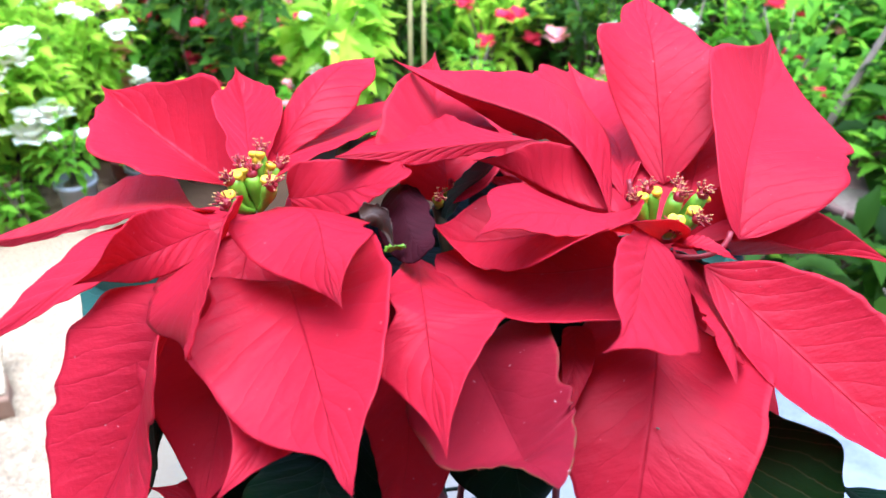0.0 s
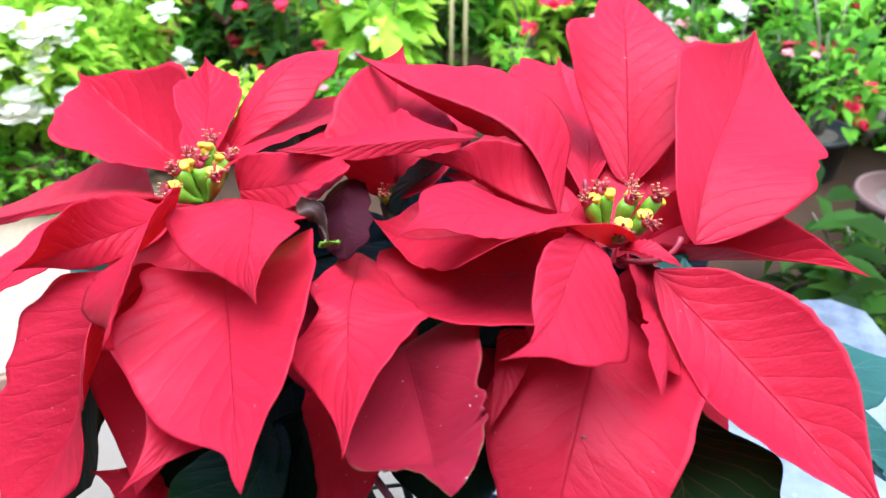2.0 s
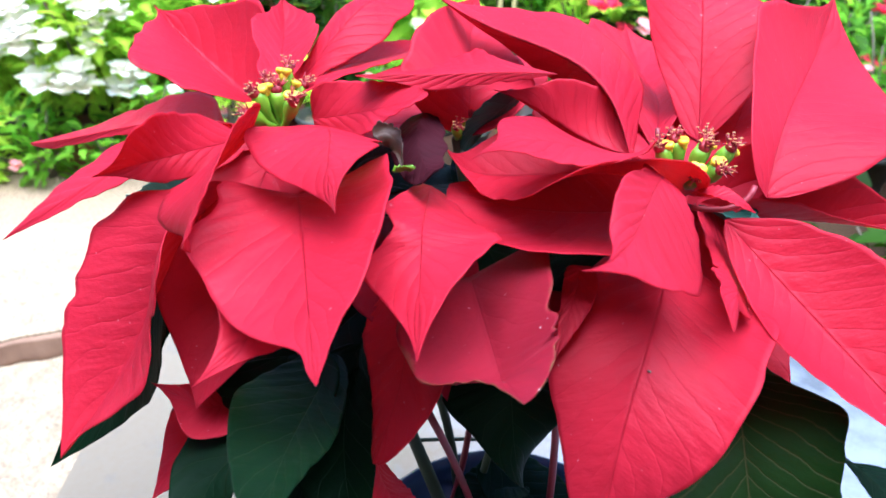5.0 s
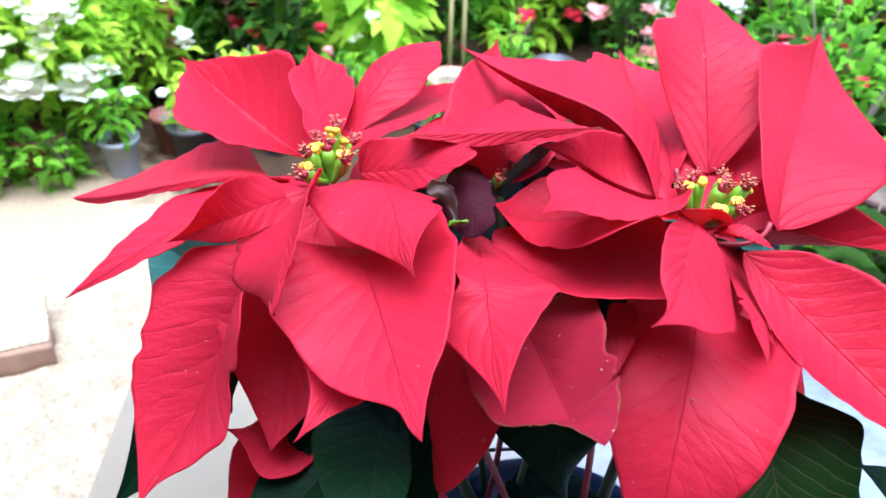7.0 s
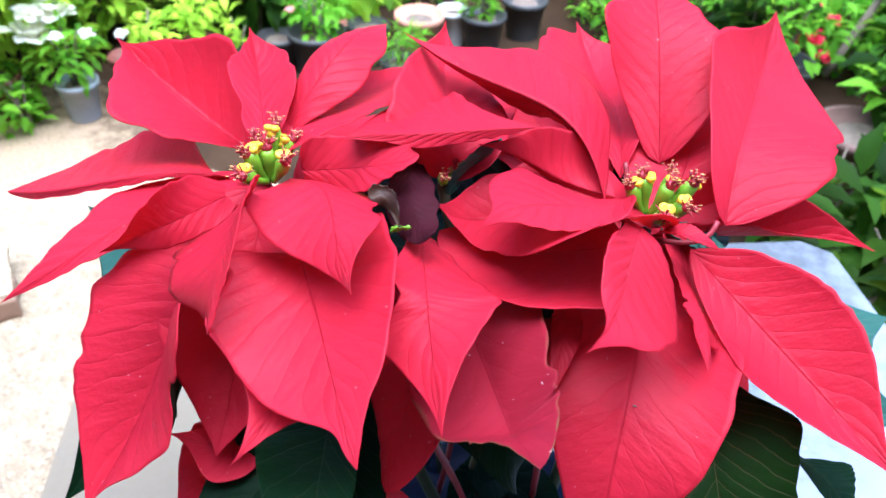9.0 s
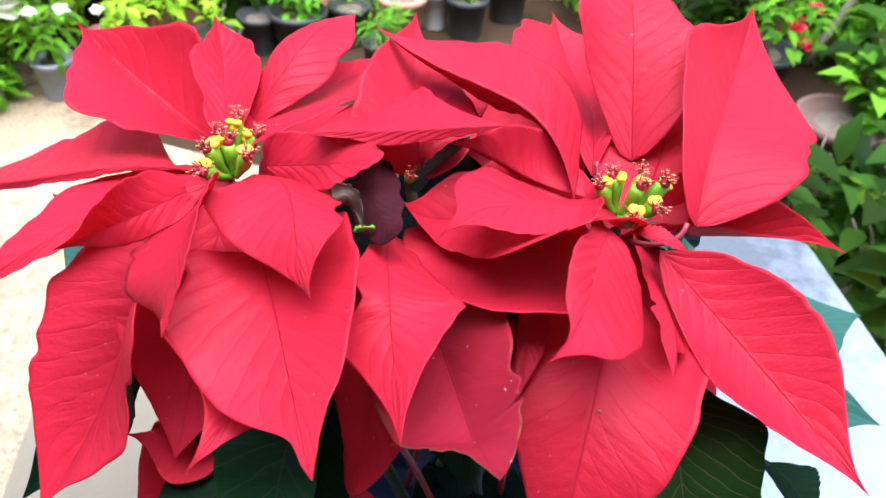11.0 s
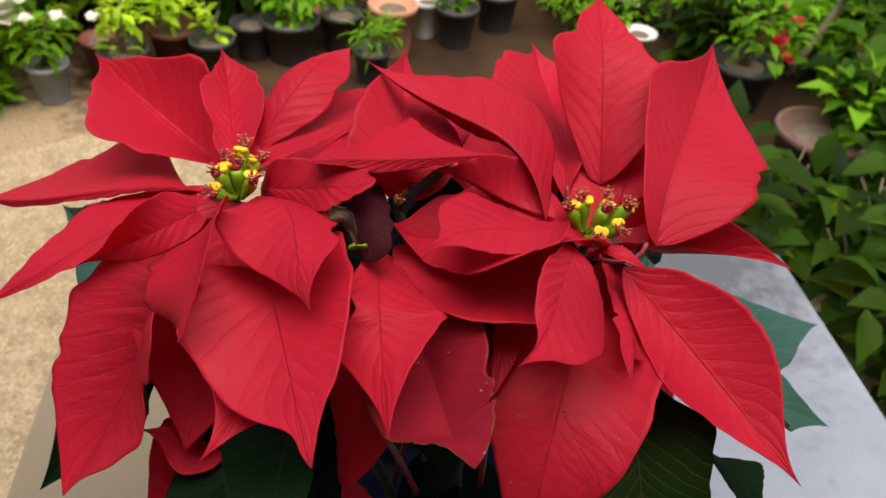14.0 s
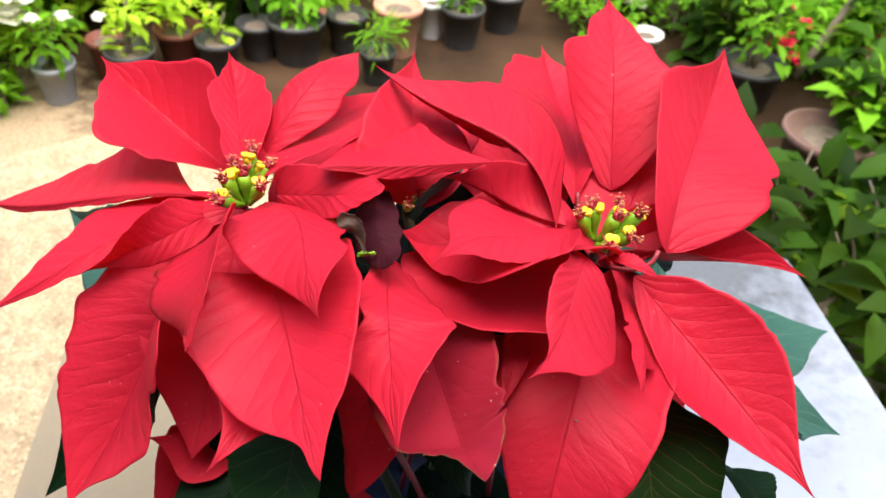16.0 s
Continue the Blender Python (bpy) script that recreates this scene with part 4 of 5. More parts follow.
    blade("leaf" if mat in (GREEN, TEAL) else "bract", (a, b, c, d), (w, w, 0.42, 0.6, 1.1, 0, 0, 10, 10, -8, -8), mat, plant, seed=400 + k, ripple=0.0008)
blade("withered_leaf", ((-0.0350, 0.2974, 1.0498), (-0.0283, 0.3000, 1.0533), (-0.0230, 0.2961, 1.0490), (-0.0211, 0.2882, 1.0395)), (0.0060, 0.0050, 0.40, 0.5, 0.8, 10, 40, 30, -20, 60, -70), WITHERED, plant, "small curled withered brown leaf", ripple=0.0012, rag=3.0, seed=77, rows=30)
blade("withered_leaf", ((-0.0249, 0.2871, 1.0394), (-0.0222, 0.2882, 1.0409), (-0.0188, 0.2872, 1.0399), (-0.0157, 0.2884, 1.0416)), (0.0020, 0.0026, 0.6, 0.5, 0.5, 20, -30, 40, 20, -80, 60), STEM_GREEN, plant, "tiny green ragged leaf remnant", ripple=0.0012, rag=4.0, seed=78, rows=24)
blade("bract", ((0.104, 0.312, 1.027), (0.110, 0.304, 1.033), (0.118, 0.299, 1.034), (0.128, 0.297, 1.029)), (0.006, 0.006, 0.45, 0.6, 1.0, 0, 0, 25, 25, 0, 0), RED, plant, seed=301)
for ends in (((0.104, 0.316, 1.019), (0.1300, 0.314, 1.033), (0.126, 0.304, 1.022)), ((0.094, 0.335, 1.02), (0.0905, 0.352, 1.040), (0.092, 0.345, 1.03)), ((-0.088, 0.333, 1.03), (-0.105, 0.334, 1.034), (-0.097, 0.333, 1.034))):
    bm = bmesh.new()
    tube(bm, curve_points(ends[0], ends[1], ends[2], 10), [0.0013] * 10, 10)
    part("bract_stalk", bm, STEM_RED, plant)


def cyathium(foot, tip, gland, seed, small=1.0, out=(0, -0.35, 1)):
    """A plump green cup on a short stalk with a yellow two-lipped gland at one side and a tuft of red stamens."""
    rng = random.Random(seed)
    tip = Vector(tip)
    foot = Vector(foot) + (tip - Vector(foot)) * Vector((0.15, 0.15, 0.0))
    axis = (tip - foot).normalized()
    bend = foot.lerp(tip, 0.45) + Vector(((tip.x - foot.x) * 0.25, (tip.y - foot.y) * 0.25, 0))
    pts = curve_points(foot, tip, bend, 11)
    bm = bmesh.new()
    tube(bm, pts, [x * small * 1.12 for x in (0.0015, 0.0015, 0.0016, 0.0018, 0.0022, 0.0027, 0.0032, 0.0035, 0.0036, 0.0034, 0.0026)], 16)
    for v in bm.verts:
        v.co += 0.0002 * noise.noise_vector(v.co * 320)
    cup = part("cyathium", bm, STEM_GREEN, plant, "plump green cup with red stamens")
    toward = Vector(out)
    toward = (toward - axis * toward.dot(axis)).normalized()
    cross = axis.cross(toward)
    mouth = tip - toward * 0.0008
    if gland:
        bm = bmesh.new()
        rot = Matrix((cross, toward, axis)).transposed().to_4x4()
        at = Matrix.Translation(tip + toward * 0.0026 * small - axis * 0.0006) @ rot
        for hand in (-1, 1):
            lip = bmesh.ops.create_uvsphere(bm, u_segments=16, v_segments=10, radius=1)["verts"]
            turn_lip = Matrix.Rotation(hand * 0.55, 3, "Z")
            for v in lip:
                x, y, z = v.co
                dent = 0.35 * math.exp(-((x * x + y * y) / 0.25)) * max(0, z)
                q = turn_lip @ Vector((x * 0.0026 * (1 + 0.25 * z), y * 0.0027 * (1 + 0.3 * z), (z - dent) * 0.0023))
                v.co = at @ ((q + Vector((hand * 0.0017, 0.0, 0.0004))) * small)
        neck = bmesh.ops.create_uvsphere(bm, u_segments=14, v_segments=8, radius=1)["verts"]
        for v in neck:
            v.co = at @ (Vector((v.co.x * 0.0026, v.co.y * 0.0019, v.co.z * 0.0028 - 0.0018)) * small)
        part("nectar_gland", bm, YELLOW, cup, "yellow two-lipped gland")
        mouth = tip - toward * 0.0016 * small
    threads, grains = bmesh.new(), bmesh.new()
    heart = bmesh.ops.create_icosphere(threads, subdivisions=2, radius=0.0029 * small, matrix=Matrix.Translation(mouth + axis * 0.0008))["verts"]
    for v in heart:
        v.co += 0.0007 * noise.noise_vector(v.co * 900)
    for k in range(30):
        out_way = (axis * rng.uniform(0.5, 1.0) - toward * rng.uniform(-0.1, 0.5) + Vector((rng.uniform(-1, 1), rng.uniform(-1, 1), rng.uniform(-0.3, 0.8))) * 0.75).normalized()
        end = mouth + out_way * rng.uniform(0.0035, 0.0085) * small
        tube(threads, [mouth, mouth.lerp(end, 0.5) + Vector((rng.uniform(-1, 1), 0, 1)) * 0.0005, end], [0.00055, 0.0004, 0.0003], 5)
        if k % 2:
            for j in (-1, 1):
                bmesh.ops.create_icosphere(grains, subdivisions=1, radius=rng.uniform(0.00026, 0.0004), matrix=Matrix.Translation(end + Vector((0.0004 * j, 0, 0.0002))))
    part("stamen_tuft", threads, STAMEN, cup, "tuft of dark red stamens")
    part("pollen_tuft", grains, POLLEN, cup, "golden pollen dots")


# the gland of each cup faces the way given last
for k, (x, y, z, gland, way) in enumerate((
    (-0.0844, 0.3385, 1.0600, 1, (-0.2, -0.6, 0.9)),
    (-0.0919, 0.3321, 1.0550, 1, (-0.1, -0.8, 0.6)),
    (-0.0946, 0.3246, 1.0540, 1, (0.1, 0.5, 1.0)),
    (-0.0956, 0.3158, 1.0480, 1, (-0.2, 0.5, 1.0)),
    (-0.0772, 0.3221, 1.0530, 1, (-0.2, 0.7, 0.9)),
    (-0.0780, 0.3378, 1.0540, 1, (-0.9, -0.4, 0.4)),
    (-0.0869, 0.3295, 1.0530, 0, (0, -0.3, 1)),
)):
    cyathium((-0.0862, 0.3292, 1.036), (x, y, z), gland, 0 + k, 0.92, way)
for k, (x, y, z, gland, way) in enumerate((
    (0.0916, 0.3348, 1.0380, 1, (0.5, 0.5, 0.8)),
    (0.0985, 0.3390, 1.0400, 1, (1.0, -0.1, 0.4)),
    (0.1113, 0.3380, 1.0410, 1, (0.3, -0.5, 0.8)),
    (0.1218, 0.3355, 1.0400, 1, (0.8, 0.1, 0.8)),
    (0.1075, 0.3284, 1.0420, 0, (0, -0.35, 1)),
    (0.1147, 0.3194, 1.0380, 1, (-0.1, 0.7, 0.9)),
    (0.1036, 0.3113, 1.0380, 1, (0.2, 0.7, 0.9)),
)):
    cyathium((0.1023, 0.3359, 1.02), (x, y, z), gland, 20 + k, 0.95, way)
for k, (x, y, z) in enumerate(((-0.002, 0.325, 1.045), (0.003, 0.33, 1.046))):
    cyathium(HEAD_M, (x, y, z), 0, 40 + k, 0.7)

for spot, size in (((0.085, 0.2335, 0.9906), 0.0006), ((-0.0489, 0.2522, 1.0204), 0.0004), ((-0.0050, 0.2741, 1.0279), 0.0004)):
    bm = bmesh.new()
    bmesh.ops.create_icosphere(bm, subdivisions=2, radius=1, matrix=Matrix.Translation(spot) @ Matrix.Diagonal((size * 1.5, size, size * 0.8, 1)))
    for v in bm.verts:
        v.co += 0.5 * size * noise.noise_vector(v.co * 700)
    part("speck", bm, WOOD, plant, "tiny dry brown speck")


# ---- potted plants of the nursery yard ----
def pot_of(kind, radius, height, mat, label, at, group="pots in the yard"):
    """A tapered, hollow nursery pot with a rolled rim and soil."""
    ob = thing(kind, label, "flower pot", group=group)
    bm = bmesh.new()
    lathe(bm, [(radius * 0.72, 0), (radius * 0.75, height * 0.04), (radius * 0.95, height * 0.86), (radius * 1.04, height * 0.87), (radius * 1.05, height * 0.99), (radius * 1.0, height), (radius * 0.94, height * 0.98), (radius * 0.92, height * 0.88)], 28)
    part("pot_body", bm, mat, ob)
    bm = bmesh.new()
    lathe(bm, [(radius * 0.93, height * 0.80), (radius * 0.92, height * 0.86), (radius * 0.5, height * 0.885), (radius * 0.1, height * 0.89)], 20)
    part("soil", bm, SOIL, ob)
    ob.location = at
    return ob


def leaf_crowd(rng, centre, spread, count, size, slender=0.45, droop=0.2):
    """Many small folded leaves, as vertices and faces."""
    verts, faces = [], []
    for _ in range(count):
        while True:
            q = Vector((rng.uniform(-1, 1), rng.uniform(-1, 1), rng.uniform(-1, 1)))
            if 0.5 < q.length < 1:
                break
        lump = 1 + 0.35 * noise.noise(q * 2.3 + Vector((centre[0] * 7, centre[1] * 7, 1)))
        p = Vector((centre[0] + q.x * spread[0] * lump, centre[1] + q.y * spread[1] * lump, centre[2] + q.z * spread[2] * lump))
        way = (Vector((q.x, q.y, q.z * 0.4 + rng.uniform(-0.3, 0.5))) + Vector((rng.uniform(-1, 1), rng.uniform(-1, 1), rng.uniform(-0.4, 0.4))) * 0.7).normalized()
        side = way.cross(Vector((rng.uniform(-0.3, 0.3), rng.uniform(-0.3, 0.3), 1))).normalized()
        nor = side.cross(way)
        L = size * rng.uniform(0.6, 1.25)
        W = L * slender * rng.uniform(0.8, 1.15)
        n = len(verts)
        for a, w, lift in ((0, 0.04, 0), (0.3, 0.42, 0.04), (0.62, 0.46, 0.02), (1.0, 0.02, -droop)):
            mid = p + way * L * a + nor * L * lift
            verts += [mid - side * W * w + nor * W * w * 0.35, mid, mid + side * W * w + nor * W * w * 0.35]
        for r in range(3):
            for c in range(2):
                a = n + r * 3 + c
                faces.append((a, a + 1, a + 4, a + 3))
    return verts, faces


def blossom(bm, rng, p, r):
    """A full head of thin, rounded, cupped petals that fan out from its middle."""
    for k in range(11):
        a, lean = 2.4 * k + rng.uniform(-0.3, 0.3), 0.25 + 0.75 * k / 11
        m = Matrix.Translation(p) @ Matrix.Rotation(a, 4, "Z") @ Matrix.Rotation(-1.2 * (1 - lean) + rng.uniform(-0.2, 0.2), 4, "Y")
        long, wide = r * rng.uniform(0.8, 1.05), r * rng.uniform(0.34, 0.46)
        spine = [bm.verts.new(m @ Vector((long * f, 0, long * (0.1 * f - 0.22 * f * f)))) for f in (0.05, 0.4, 0.75, 1.0)]
        edges = [[bm.verts.new(m @ Vector((long * f, hand * wide * w, long * (0.1 * f - 0.22 * f * f) + 0.25 * wide * w))) for f, w in ((0.1, 0.3), (0.45, 0.95), (0.8, 0.85))] for hand in (-1, 1)]
        for hand, edge in zip((-1, 1), edges):
            quads = [(spine[0], edge[0], edge[1], spine[1]), (spine[1], edge[1], edge[2], spine[2]), (spine[2], edge[2], spine[3])]
            for q in quads:
                bm.faces.new(q if hand < 0 else tuple(reversed(q)))


def shrub(kind, label, seed, at, height, width, count, size, leaves, flowers=0, petals=None, flower_size=0.02, stems=4, slender=0.45, low=0.3, group="plants in the yard"):
    """A leafy plant: several bent stems, a ragged crowd of leaves in clumps, and blossoms."""
    rng = random.Random(seed)
    ob = thing(kind, label, "plant", group=group)
    verts, faces = [], []
    tips = []
    for k in range(stems):
        a = 2 * math.pi * (k + rng.uniform(-0.3, 0.3)) / stems
        tip = Vector((math.cos(a) * width * rng.uniform(0.2, 0.75), math.sin(a) * width * rng.uniform(0.2, 0.75), height * rng.uniform(0.62, 0.95)))
        bm = bmesh.new()
        tube(bm, curve_points((0.01 * math.cos(a), 0.01 * math.sin(a), 0), tip, (tip.x * 0.2, tip.y * 0.2, tip.z * 0.6), 6), [0.006, 0.0055, 0.005, 0.004, 0.003, 0.002], 6)
        part("stem", bm, WOOD, ob)
        tips.append(tip)
    for k in range(stems * 3):
        t = rng.choice(tips)
        f = rng.uniform(low, 1.0)
        c = (t.x * f + rng.uniform(-0.3, 0.3) * width, t.y * f + rng.uniform(-0.3, 0.3) * width, t.z * f)
        v, fc = leaf_crowd(rng, c, (width * 0.42, width * 0.42, height * 0.2), count // (stems * 3), size, slender)
        n = len(verts)
        verts += v
        faces += [tuple(i + n for i in q) for q in fc]
    raw("foliage", verts, faces, leaves, ob)
    if flowers:
        bm = bmesh.new()
        for _ in range(flowers):
            t = rng.choice(tips)
            turn_by, rise = rng.uniform(-2.9, -0.2), rng.uniform(-0.55, 1.1)
            p = Vector((width * 0.95 * math.cos(turn_by) * math.cos(rise), width * 0.95 * math.sin(turn_by) * math.cos(rise), height * (0.55 + 0.55 * math.sin(rise)) + rng.uniform(-0.05, 0.05) * height))
            blossom(bm, rng, p, flower_size * rng.uniform(0.7, 1.3))
        part("blossoms", bm, petals, ob)
    ob.location = at
    return ob


DUSTY_POT = plain("dusty_brown_plastic", (0.15, 0.078, 0.058), (0.09, 0.048, 0.036), 14, 0.8, 0.2)
POTS = [
    ("grey_pot", -1.10, 2.16, 0.060, 0.125, GREY_POT, "grey plastic nursery pot on the earth"),
    ("brown_pot", -1.00, 2.33, 0.060, 0.13, BROWN_POT, "reddish brown plastic pot on the earth"),
    ("black_pot", -0.91, 2.27, 0.075, 0.13, BLACK_POT, "black plastic nursery pot with pale rim"),
    ("brown_pot", -0.80, 2.42, 0.075, 0.14, BROWN_POT, "reddish brown plastic pot on the earth"),
    ("black_pot", -0.66, 2.36, 0.068, 0.14, BLACK_POT, "black plastic nursery pot filled with dark soil"),
    ("black_pot", -0.57, 2.52, 0.065, 0.13, BLACK_POT, "black plastic nursery pot filled with dark soil"),
    ("black_pot", -0.44, 2.53, 0.095, 0.15, BLACK_POT, "wide black plastic nursery pot on the earth"),
    ("black_pot", -0.28, 2.62, 0.07, 0.14, BLACK_POT, "black plastic nursery pot filled with dark soil"),
    ("black_pot", -0.16, 2.42, 0.06, 0.11, BLACK_POT, "low black pot with thin dry grass"),
    ("terracotta_pot", -0.105, 2.63, 0.082, 0.18, TERRACOTTA, "terracotta pot with a thick rolled rim"),
    ("white_pot", 0.01, 2.78, 0.055, 0.14, WHITE_POT, "white plastic pot between darker pots"),
    ("black_pot", 0.118, 2.72, 0.075, 0.15, BLACK_POT, "black plastic nursery pot on the earth"),
    ("black_pot", 0.27, 2.88, 0.08, 0.15, BLACK_POT, "black plastic nursery pot on the earth"),
    ("brown_pot", 1.13, 1.93, 0.125, 0.20, DUSTY_POT, "wide dusty brown pot filled with soil"),
    ("black_pot", 1.06, 2.42, 0.11, 0.16, BLACK_POT, "wide black plastic nursery pot on the earth"),
    ("white_pot", 0.78, 2.72, 0.06, 0.10, WHITE_POT, "white plastic pot among small plants"),
    ("brown_pot", -1.36, 2.16, 0.085, 0.13, BROWN_POT, "reddish brown plastic pot on the earth"),
    ("black_pot", -0.50, 3.97, 0.12, 0.27, BLACK_POT, "large black pot standing among the shrubs"),
    ("black_pot", -1.62, 2.20, 0.09, 0.15, BLACK_POT, "black plastic nursery pot on the earth"),
]
for kind, x, y, r, h, mat, label in POTS:
    pot_of(kind, r, h, mat, label, (x, y, -0.008))

shrub("flowering_shrub", "lush bright green shrub with many white flowers", 1, (-1.36, 2.25, 0.1), 0.58, 0.26, 1500, 0.075, BRIGHT_LEAVES, 46, WHITE_PETAL, 0.06, 6, low=0.15)
shrub("flowering_shrub", "lush bright green shrub with many white flowers", 2, (-1.70, 2.35, 0.1), 0.62, 0.30, 1600, 0.075, BRIGHT_LEAVES, 46, WHITE_PETAL, 0.06, 6, low=0.15)
shrub("flowering_shrub", "lush bright green shrub with many white flowers", 31, (-1.62, 2.8, 0.0), 0.75, 0.30, 1400, 0.075, BRIGHT_LEAVES, 24, WHITE_PETAL, 0.05, 6, low=0.15)
shrub("flowering_shrub", "leafy green shrub with pale flowers", 32, (-1.2, 2.62, 0.0), 0.6, 0.22, 600, 0.07, BRIGHT_LEAVES, 16, WHITE_PETAL, 0.045, 6, low=0.15)
shrub("flowering_shrub", "leafy green shrub with pale flowers", 33, (-2.05, 2.6, 0.0), 0.7, 0.3, 700, 0.075, BRIGHT_LEAVES, 20, WHITE_PETAL, 0.05, 6, low=0.15)
shrub("small_plant", "low leafy green plant before the pots", 41, (-1.42, 2.04, 0.0), 0.24, 0.12, 170, 0.06, MID_LEAVES, 1, PINK_PETAL, 0.02, 4, low=0.05)
shrub("small_plant", "low leafy green plant before the pots", 42, (-1.24, 2.08, 0.0), 0.20, 0.10, 140, 0.055, MID_LEAVES, 0, None, 0.02, 4, low=0.05)
shrub("small_plant", "low leafy green plant before the pots", 43, (-1.62, 2.02, 0.0), 0.26, 0.13, 170, 0.06, BRIGHT_LEAVES, 0, None, 0.02, 4, low=0.05)
shrub("small_plant", "small plant with a single white flower", 3, (-1.10, 2.16, 0.10), 0.22, 0.10, 90, 0.05, MID_LEAVES, 2, WHITE_PETAL, 0.028, 3)
shrub("small_plant", "small bright green plant in a black pot", 4, (-0.91, 2.27, 0.1), 0.2, 0.08, 70, 0.055, BRIGHT_LEAVES, 1, WHITE_PETAL, 0.026, 3)
shrub("small_plant", "small bright green plant in a brown pot", 5, (-0.80, 2.42, 0.1), 0.24, 0.10, 110, 0.055, BRIGHT_LEAVES, 0, None, 0.02, 3)
shrub("small_plant", "young plant with one pinkish leaf bud", 6, (-0.66, 2.36, 0.1), 0.16, 0.05, 26, 0.06, BRIGHT_LEAVES, 0, None, 0.02, 2)
shrub("small_plant", "low leafy plant in a wide black pot", 7, (-0.44, 2.53, 0.11), 0.2, 0.11, 150, 0.05, MID_LEAVES, 3, PINK_PETAL, 0.018)
shrub("small_plant", "thin grassy plant in a low black pot", 8, (-0.16, 2.42, 0.09), 0.12, 0.07, 90, 0.07, MID_LEAVES, 0, None, 0.02, 3, 0.12)
shrub("small_plant", "young plant in a black nursery pot", 9, (0.118, 2.72, 0.12), 0.25, 0.10, 90, 0.05, MID_LEAVES, 0, None, 0.02, 3)
shrub("small_plant", "leafy plant in a wide terracotta pot", 10, (1.27, 1.96, 0.15), 0.22, 0.16, 60, 0.10, MID_LEAVES, 0, None, 0.02, 4, 0.5)
shrub("broad_leaf_plant", "broad-leaved green plant on the earth", 11, (1.45, 1.75, 0.0), 0.42, 0.28, 150, 0.13, DEEP_LEAVES, 0, None, 0.02, 5, 0.5)
shrub("broad_leaf_plant", "broad-leaved green plant on the earth", 12, (1.15, 1.5, 0.0), 0.34, 0.22, 110, 0.12, DEEP_LEAVES, 0, None, 0.02, 5, 0.5)
shrub("broad_leaf_plant", "broad-leaved green plant on the earth", 13, (1.6, 2.3, 0.0), 0.6, 0.3, 200, 0.10, DEEP_LEAVES, 0, None, 0.02, 5, 0.45)
shrub("small_plant", "thin-stemmed plant in a wide black pot", 14, (1.06, 2.42, 0.1), 0.5, 0.2, 200, 0.06, MID_LEAVES, 2, PINK_PETAL, 0.025, 5)
for k, (x, y, tall, leaves) in enumerate(((0.98, 1.28, 0.42, DEEP_LEAVES), (1.22, 1.22, 0.5, DEEP_LEAVES), (0.92, 1.62, 0.34, DEEP_LEAVES), (1.4, 1.5, 0.55, DEEP_LEAVES), (1.02, 0.98, 0.45, DEEP_LEAVES), (1.62, 1.9, 0.6, DEEP_LEAVES), (1.35, 2.1, 0.5, DEEP_LEAVES), (1.3, 0.8, 0.5, DEEP_LEAVES))):
    shrub("broad_leaf_plant", "broad-leaved green plant crowding the table's edge", 60 + k, (x, y, 0.0), tall, 0.22, 100, 0.13, leaves, 0, None, 0.02, 5, 0.5, low=0.15)
shrub("small_plant", "small fine-leaved plant on the earth", 15, (0.62, 2.85, 0.0), 0.28, 0.2, 260, 0.04, MID_LEAVES)
shrub("small_plant", "small fine-leaved plant on the earth", 16, (0.9, 2.95, 0.0), 0.35, 0.22, 300, 0.045, MID_LEAVES, 2, PINK_PETAL, 0.02)

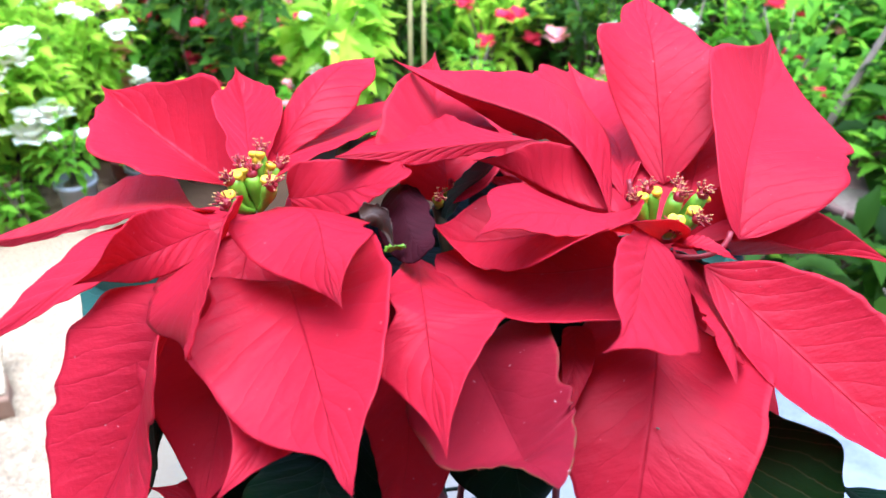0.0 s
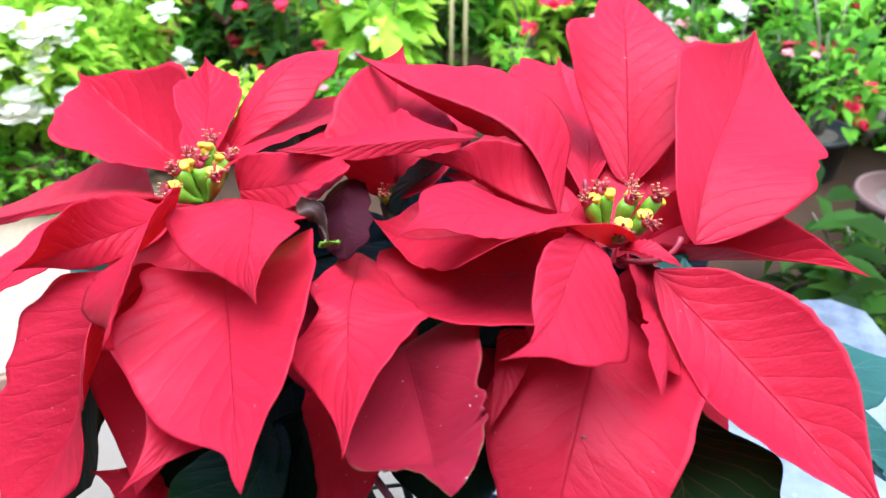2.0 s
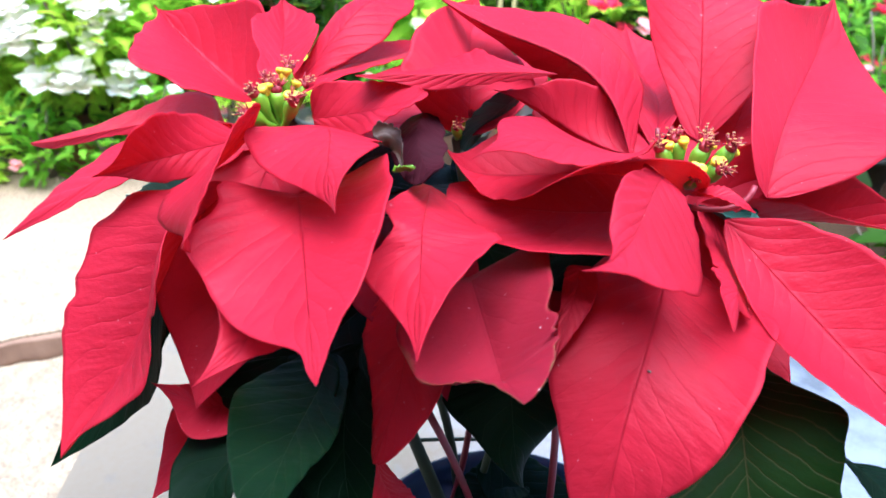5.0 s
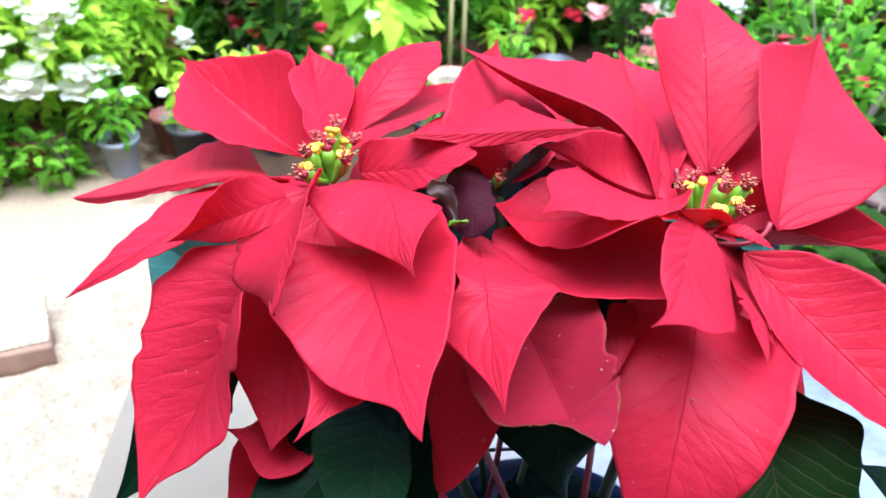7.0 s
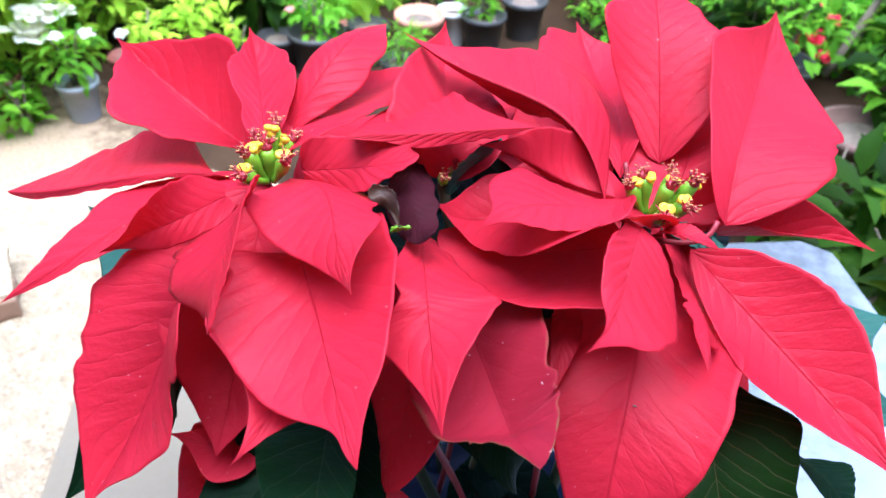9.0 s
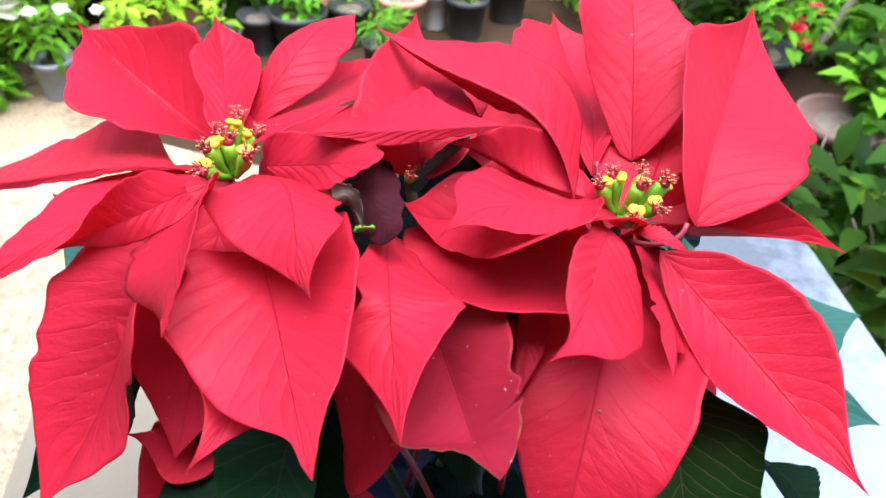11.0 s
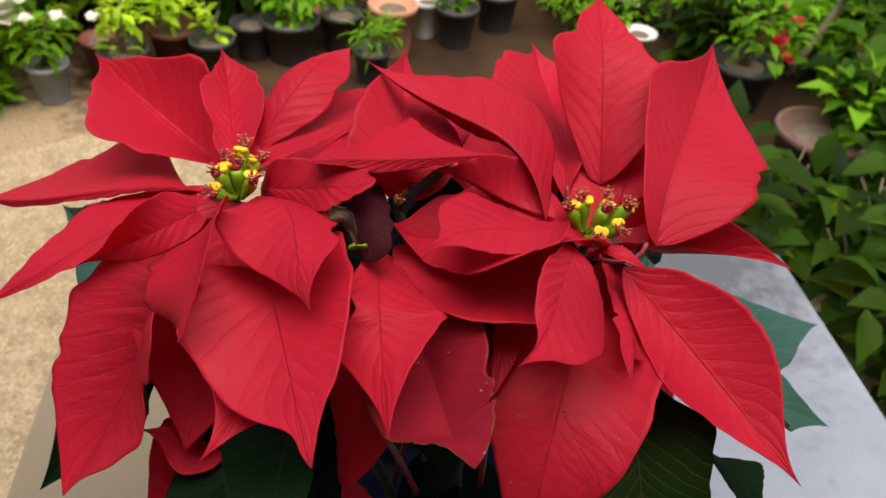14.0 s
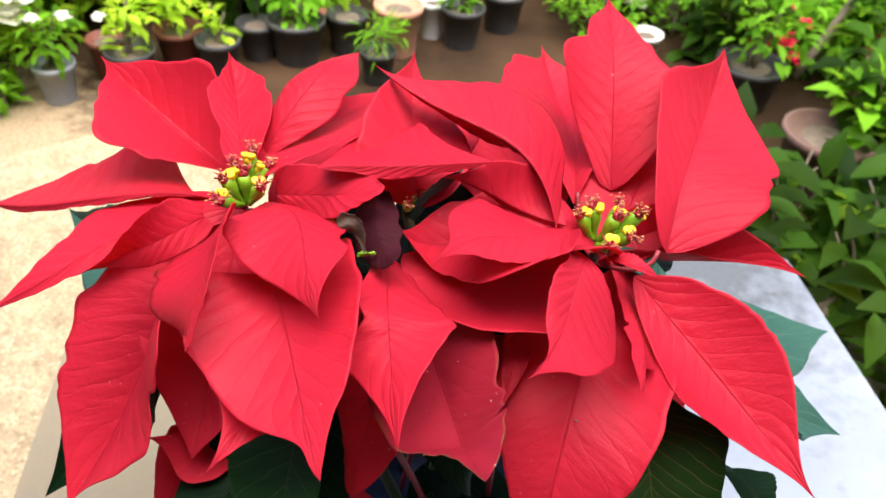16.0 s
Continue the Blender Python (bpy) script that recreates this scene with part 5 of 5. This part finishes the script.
for a, b, bend, r in (((1.22, 2.43, 0.10), (1.52, 2.52, 0.80), (1.34, 2.46, 0.42), 0.014), ((1.52, 2.45, 0.0), (1.60, 2.5, 0.6), (1.55, 2.47, 0.3), 0.007), ((0.93, 2.9, 0.0), (0.95, 2.95, 0.5), (0.9, 2.9, 0.25), 0.006)):
    trunk = thing("woody_stem", "bare brown woody stem rising from the earth", "stem", a)
    bm = bmesh.new()
    tube(bm, curve_points(a, b, bend, 9), [r * (1 - 0.05 * k) for k in range(9)], 8)
    part("stalk", bm, WOOD, trunk)
for x, y in ((-0.118, 2.86), (-0.070, 2.90)):
    cane = thing("bamboo_stake", "thin yellowish cane standing in the earth", "stake", (x, y, 0))
    bm = bmesh.new()
    tube(bm, [(x, y, -0.01), (x, y, 0.3), (x + 0.012, y, 0.95)], [0.008, 0.008, 0.007], 10)
    part("cane", bm, CANE, cane)

# rows of shrubs that fill the yard behind
rng = random.Random(77)
count = 0
for row, y in enumerate((2.75, 3.1, 3.5, 3.95, 4.45, 5.0, 5.7)):
    x = -2.6 - 0.35 * row
    while x < 2.4 + 0.3 * row:
        x += rng.uniform(0.20, 0.32)
        yy = y + rng.uniform(-0.12, 0.12)
        if row == 0 and -0.4 < x < 0.95:
            continue
        if row == 1 and 0.0 < x < 0.45:
            continue
        leaves = rng.choice((BRIGHT_LEAVES, MID_LEAVES, MID_LEAVES, DEEP_LEAVES, DEEP_LEAVES))
        if x > 0.75 and leaves == BRIGHT_LEAVES:
            leaves = DEEP_LEAVES
        petals, text = rng.choice(((RED_PETAL, "red"), (RED_PETAL, "red"), (WHITE_PETAL, "white"), (PINK_PETAL, "pink"), (None, "")))
        tall = rng.uniform(0.35, 0.6) + 0.05 * row
        if row in (1, 2, 3) and abs(x + 0.126 * yy) < 0.13:
            continue
        shrub("shrub", "leafy green nursery shrub with %s flowers" % text if petals else "leafy green nursery shrub without flowers", 100 + count, (x, yy, -0.01), tall, rng.uniform(0.15, 0.22), 210, rng.choice((0.08, 0.11, 0.15)), leaves, rng.randint(5, 10) if petals else 0, petals, rng.uniform(0.035, 0.055), low=0.1)
        count += 1
for k in range(3):
    v, f = [], []
    r2 = random.Random(900 + k)
    for j in range(26):
        a, b = leaf_crowd(r2, (-6 + 0.48 * j + r2.uniform(-0.2, 0.2), 6.6 + 1.1 * k + r2.uniform(-0.3, 0.3), 0.5 + 0.5 * k), (0.5, 0.4, 0.6 + 0.35 * k), 170, 0.12)
        n = len(v)
        v += a
        f += [tuple(i + n for i in q) for q in b]
    tagged(raw("hedge", v, f, DEEP_LEAVES), "dense dark green hedge behind the nursery rows", "hedge", kind="stuff")
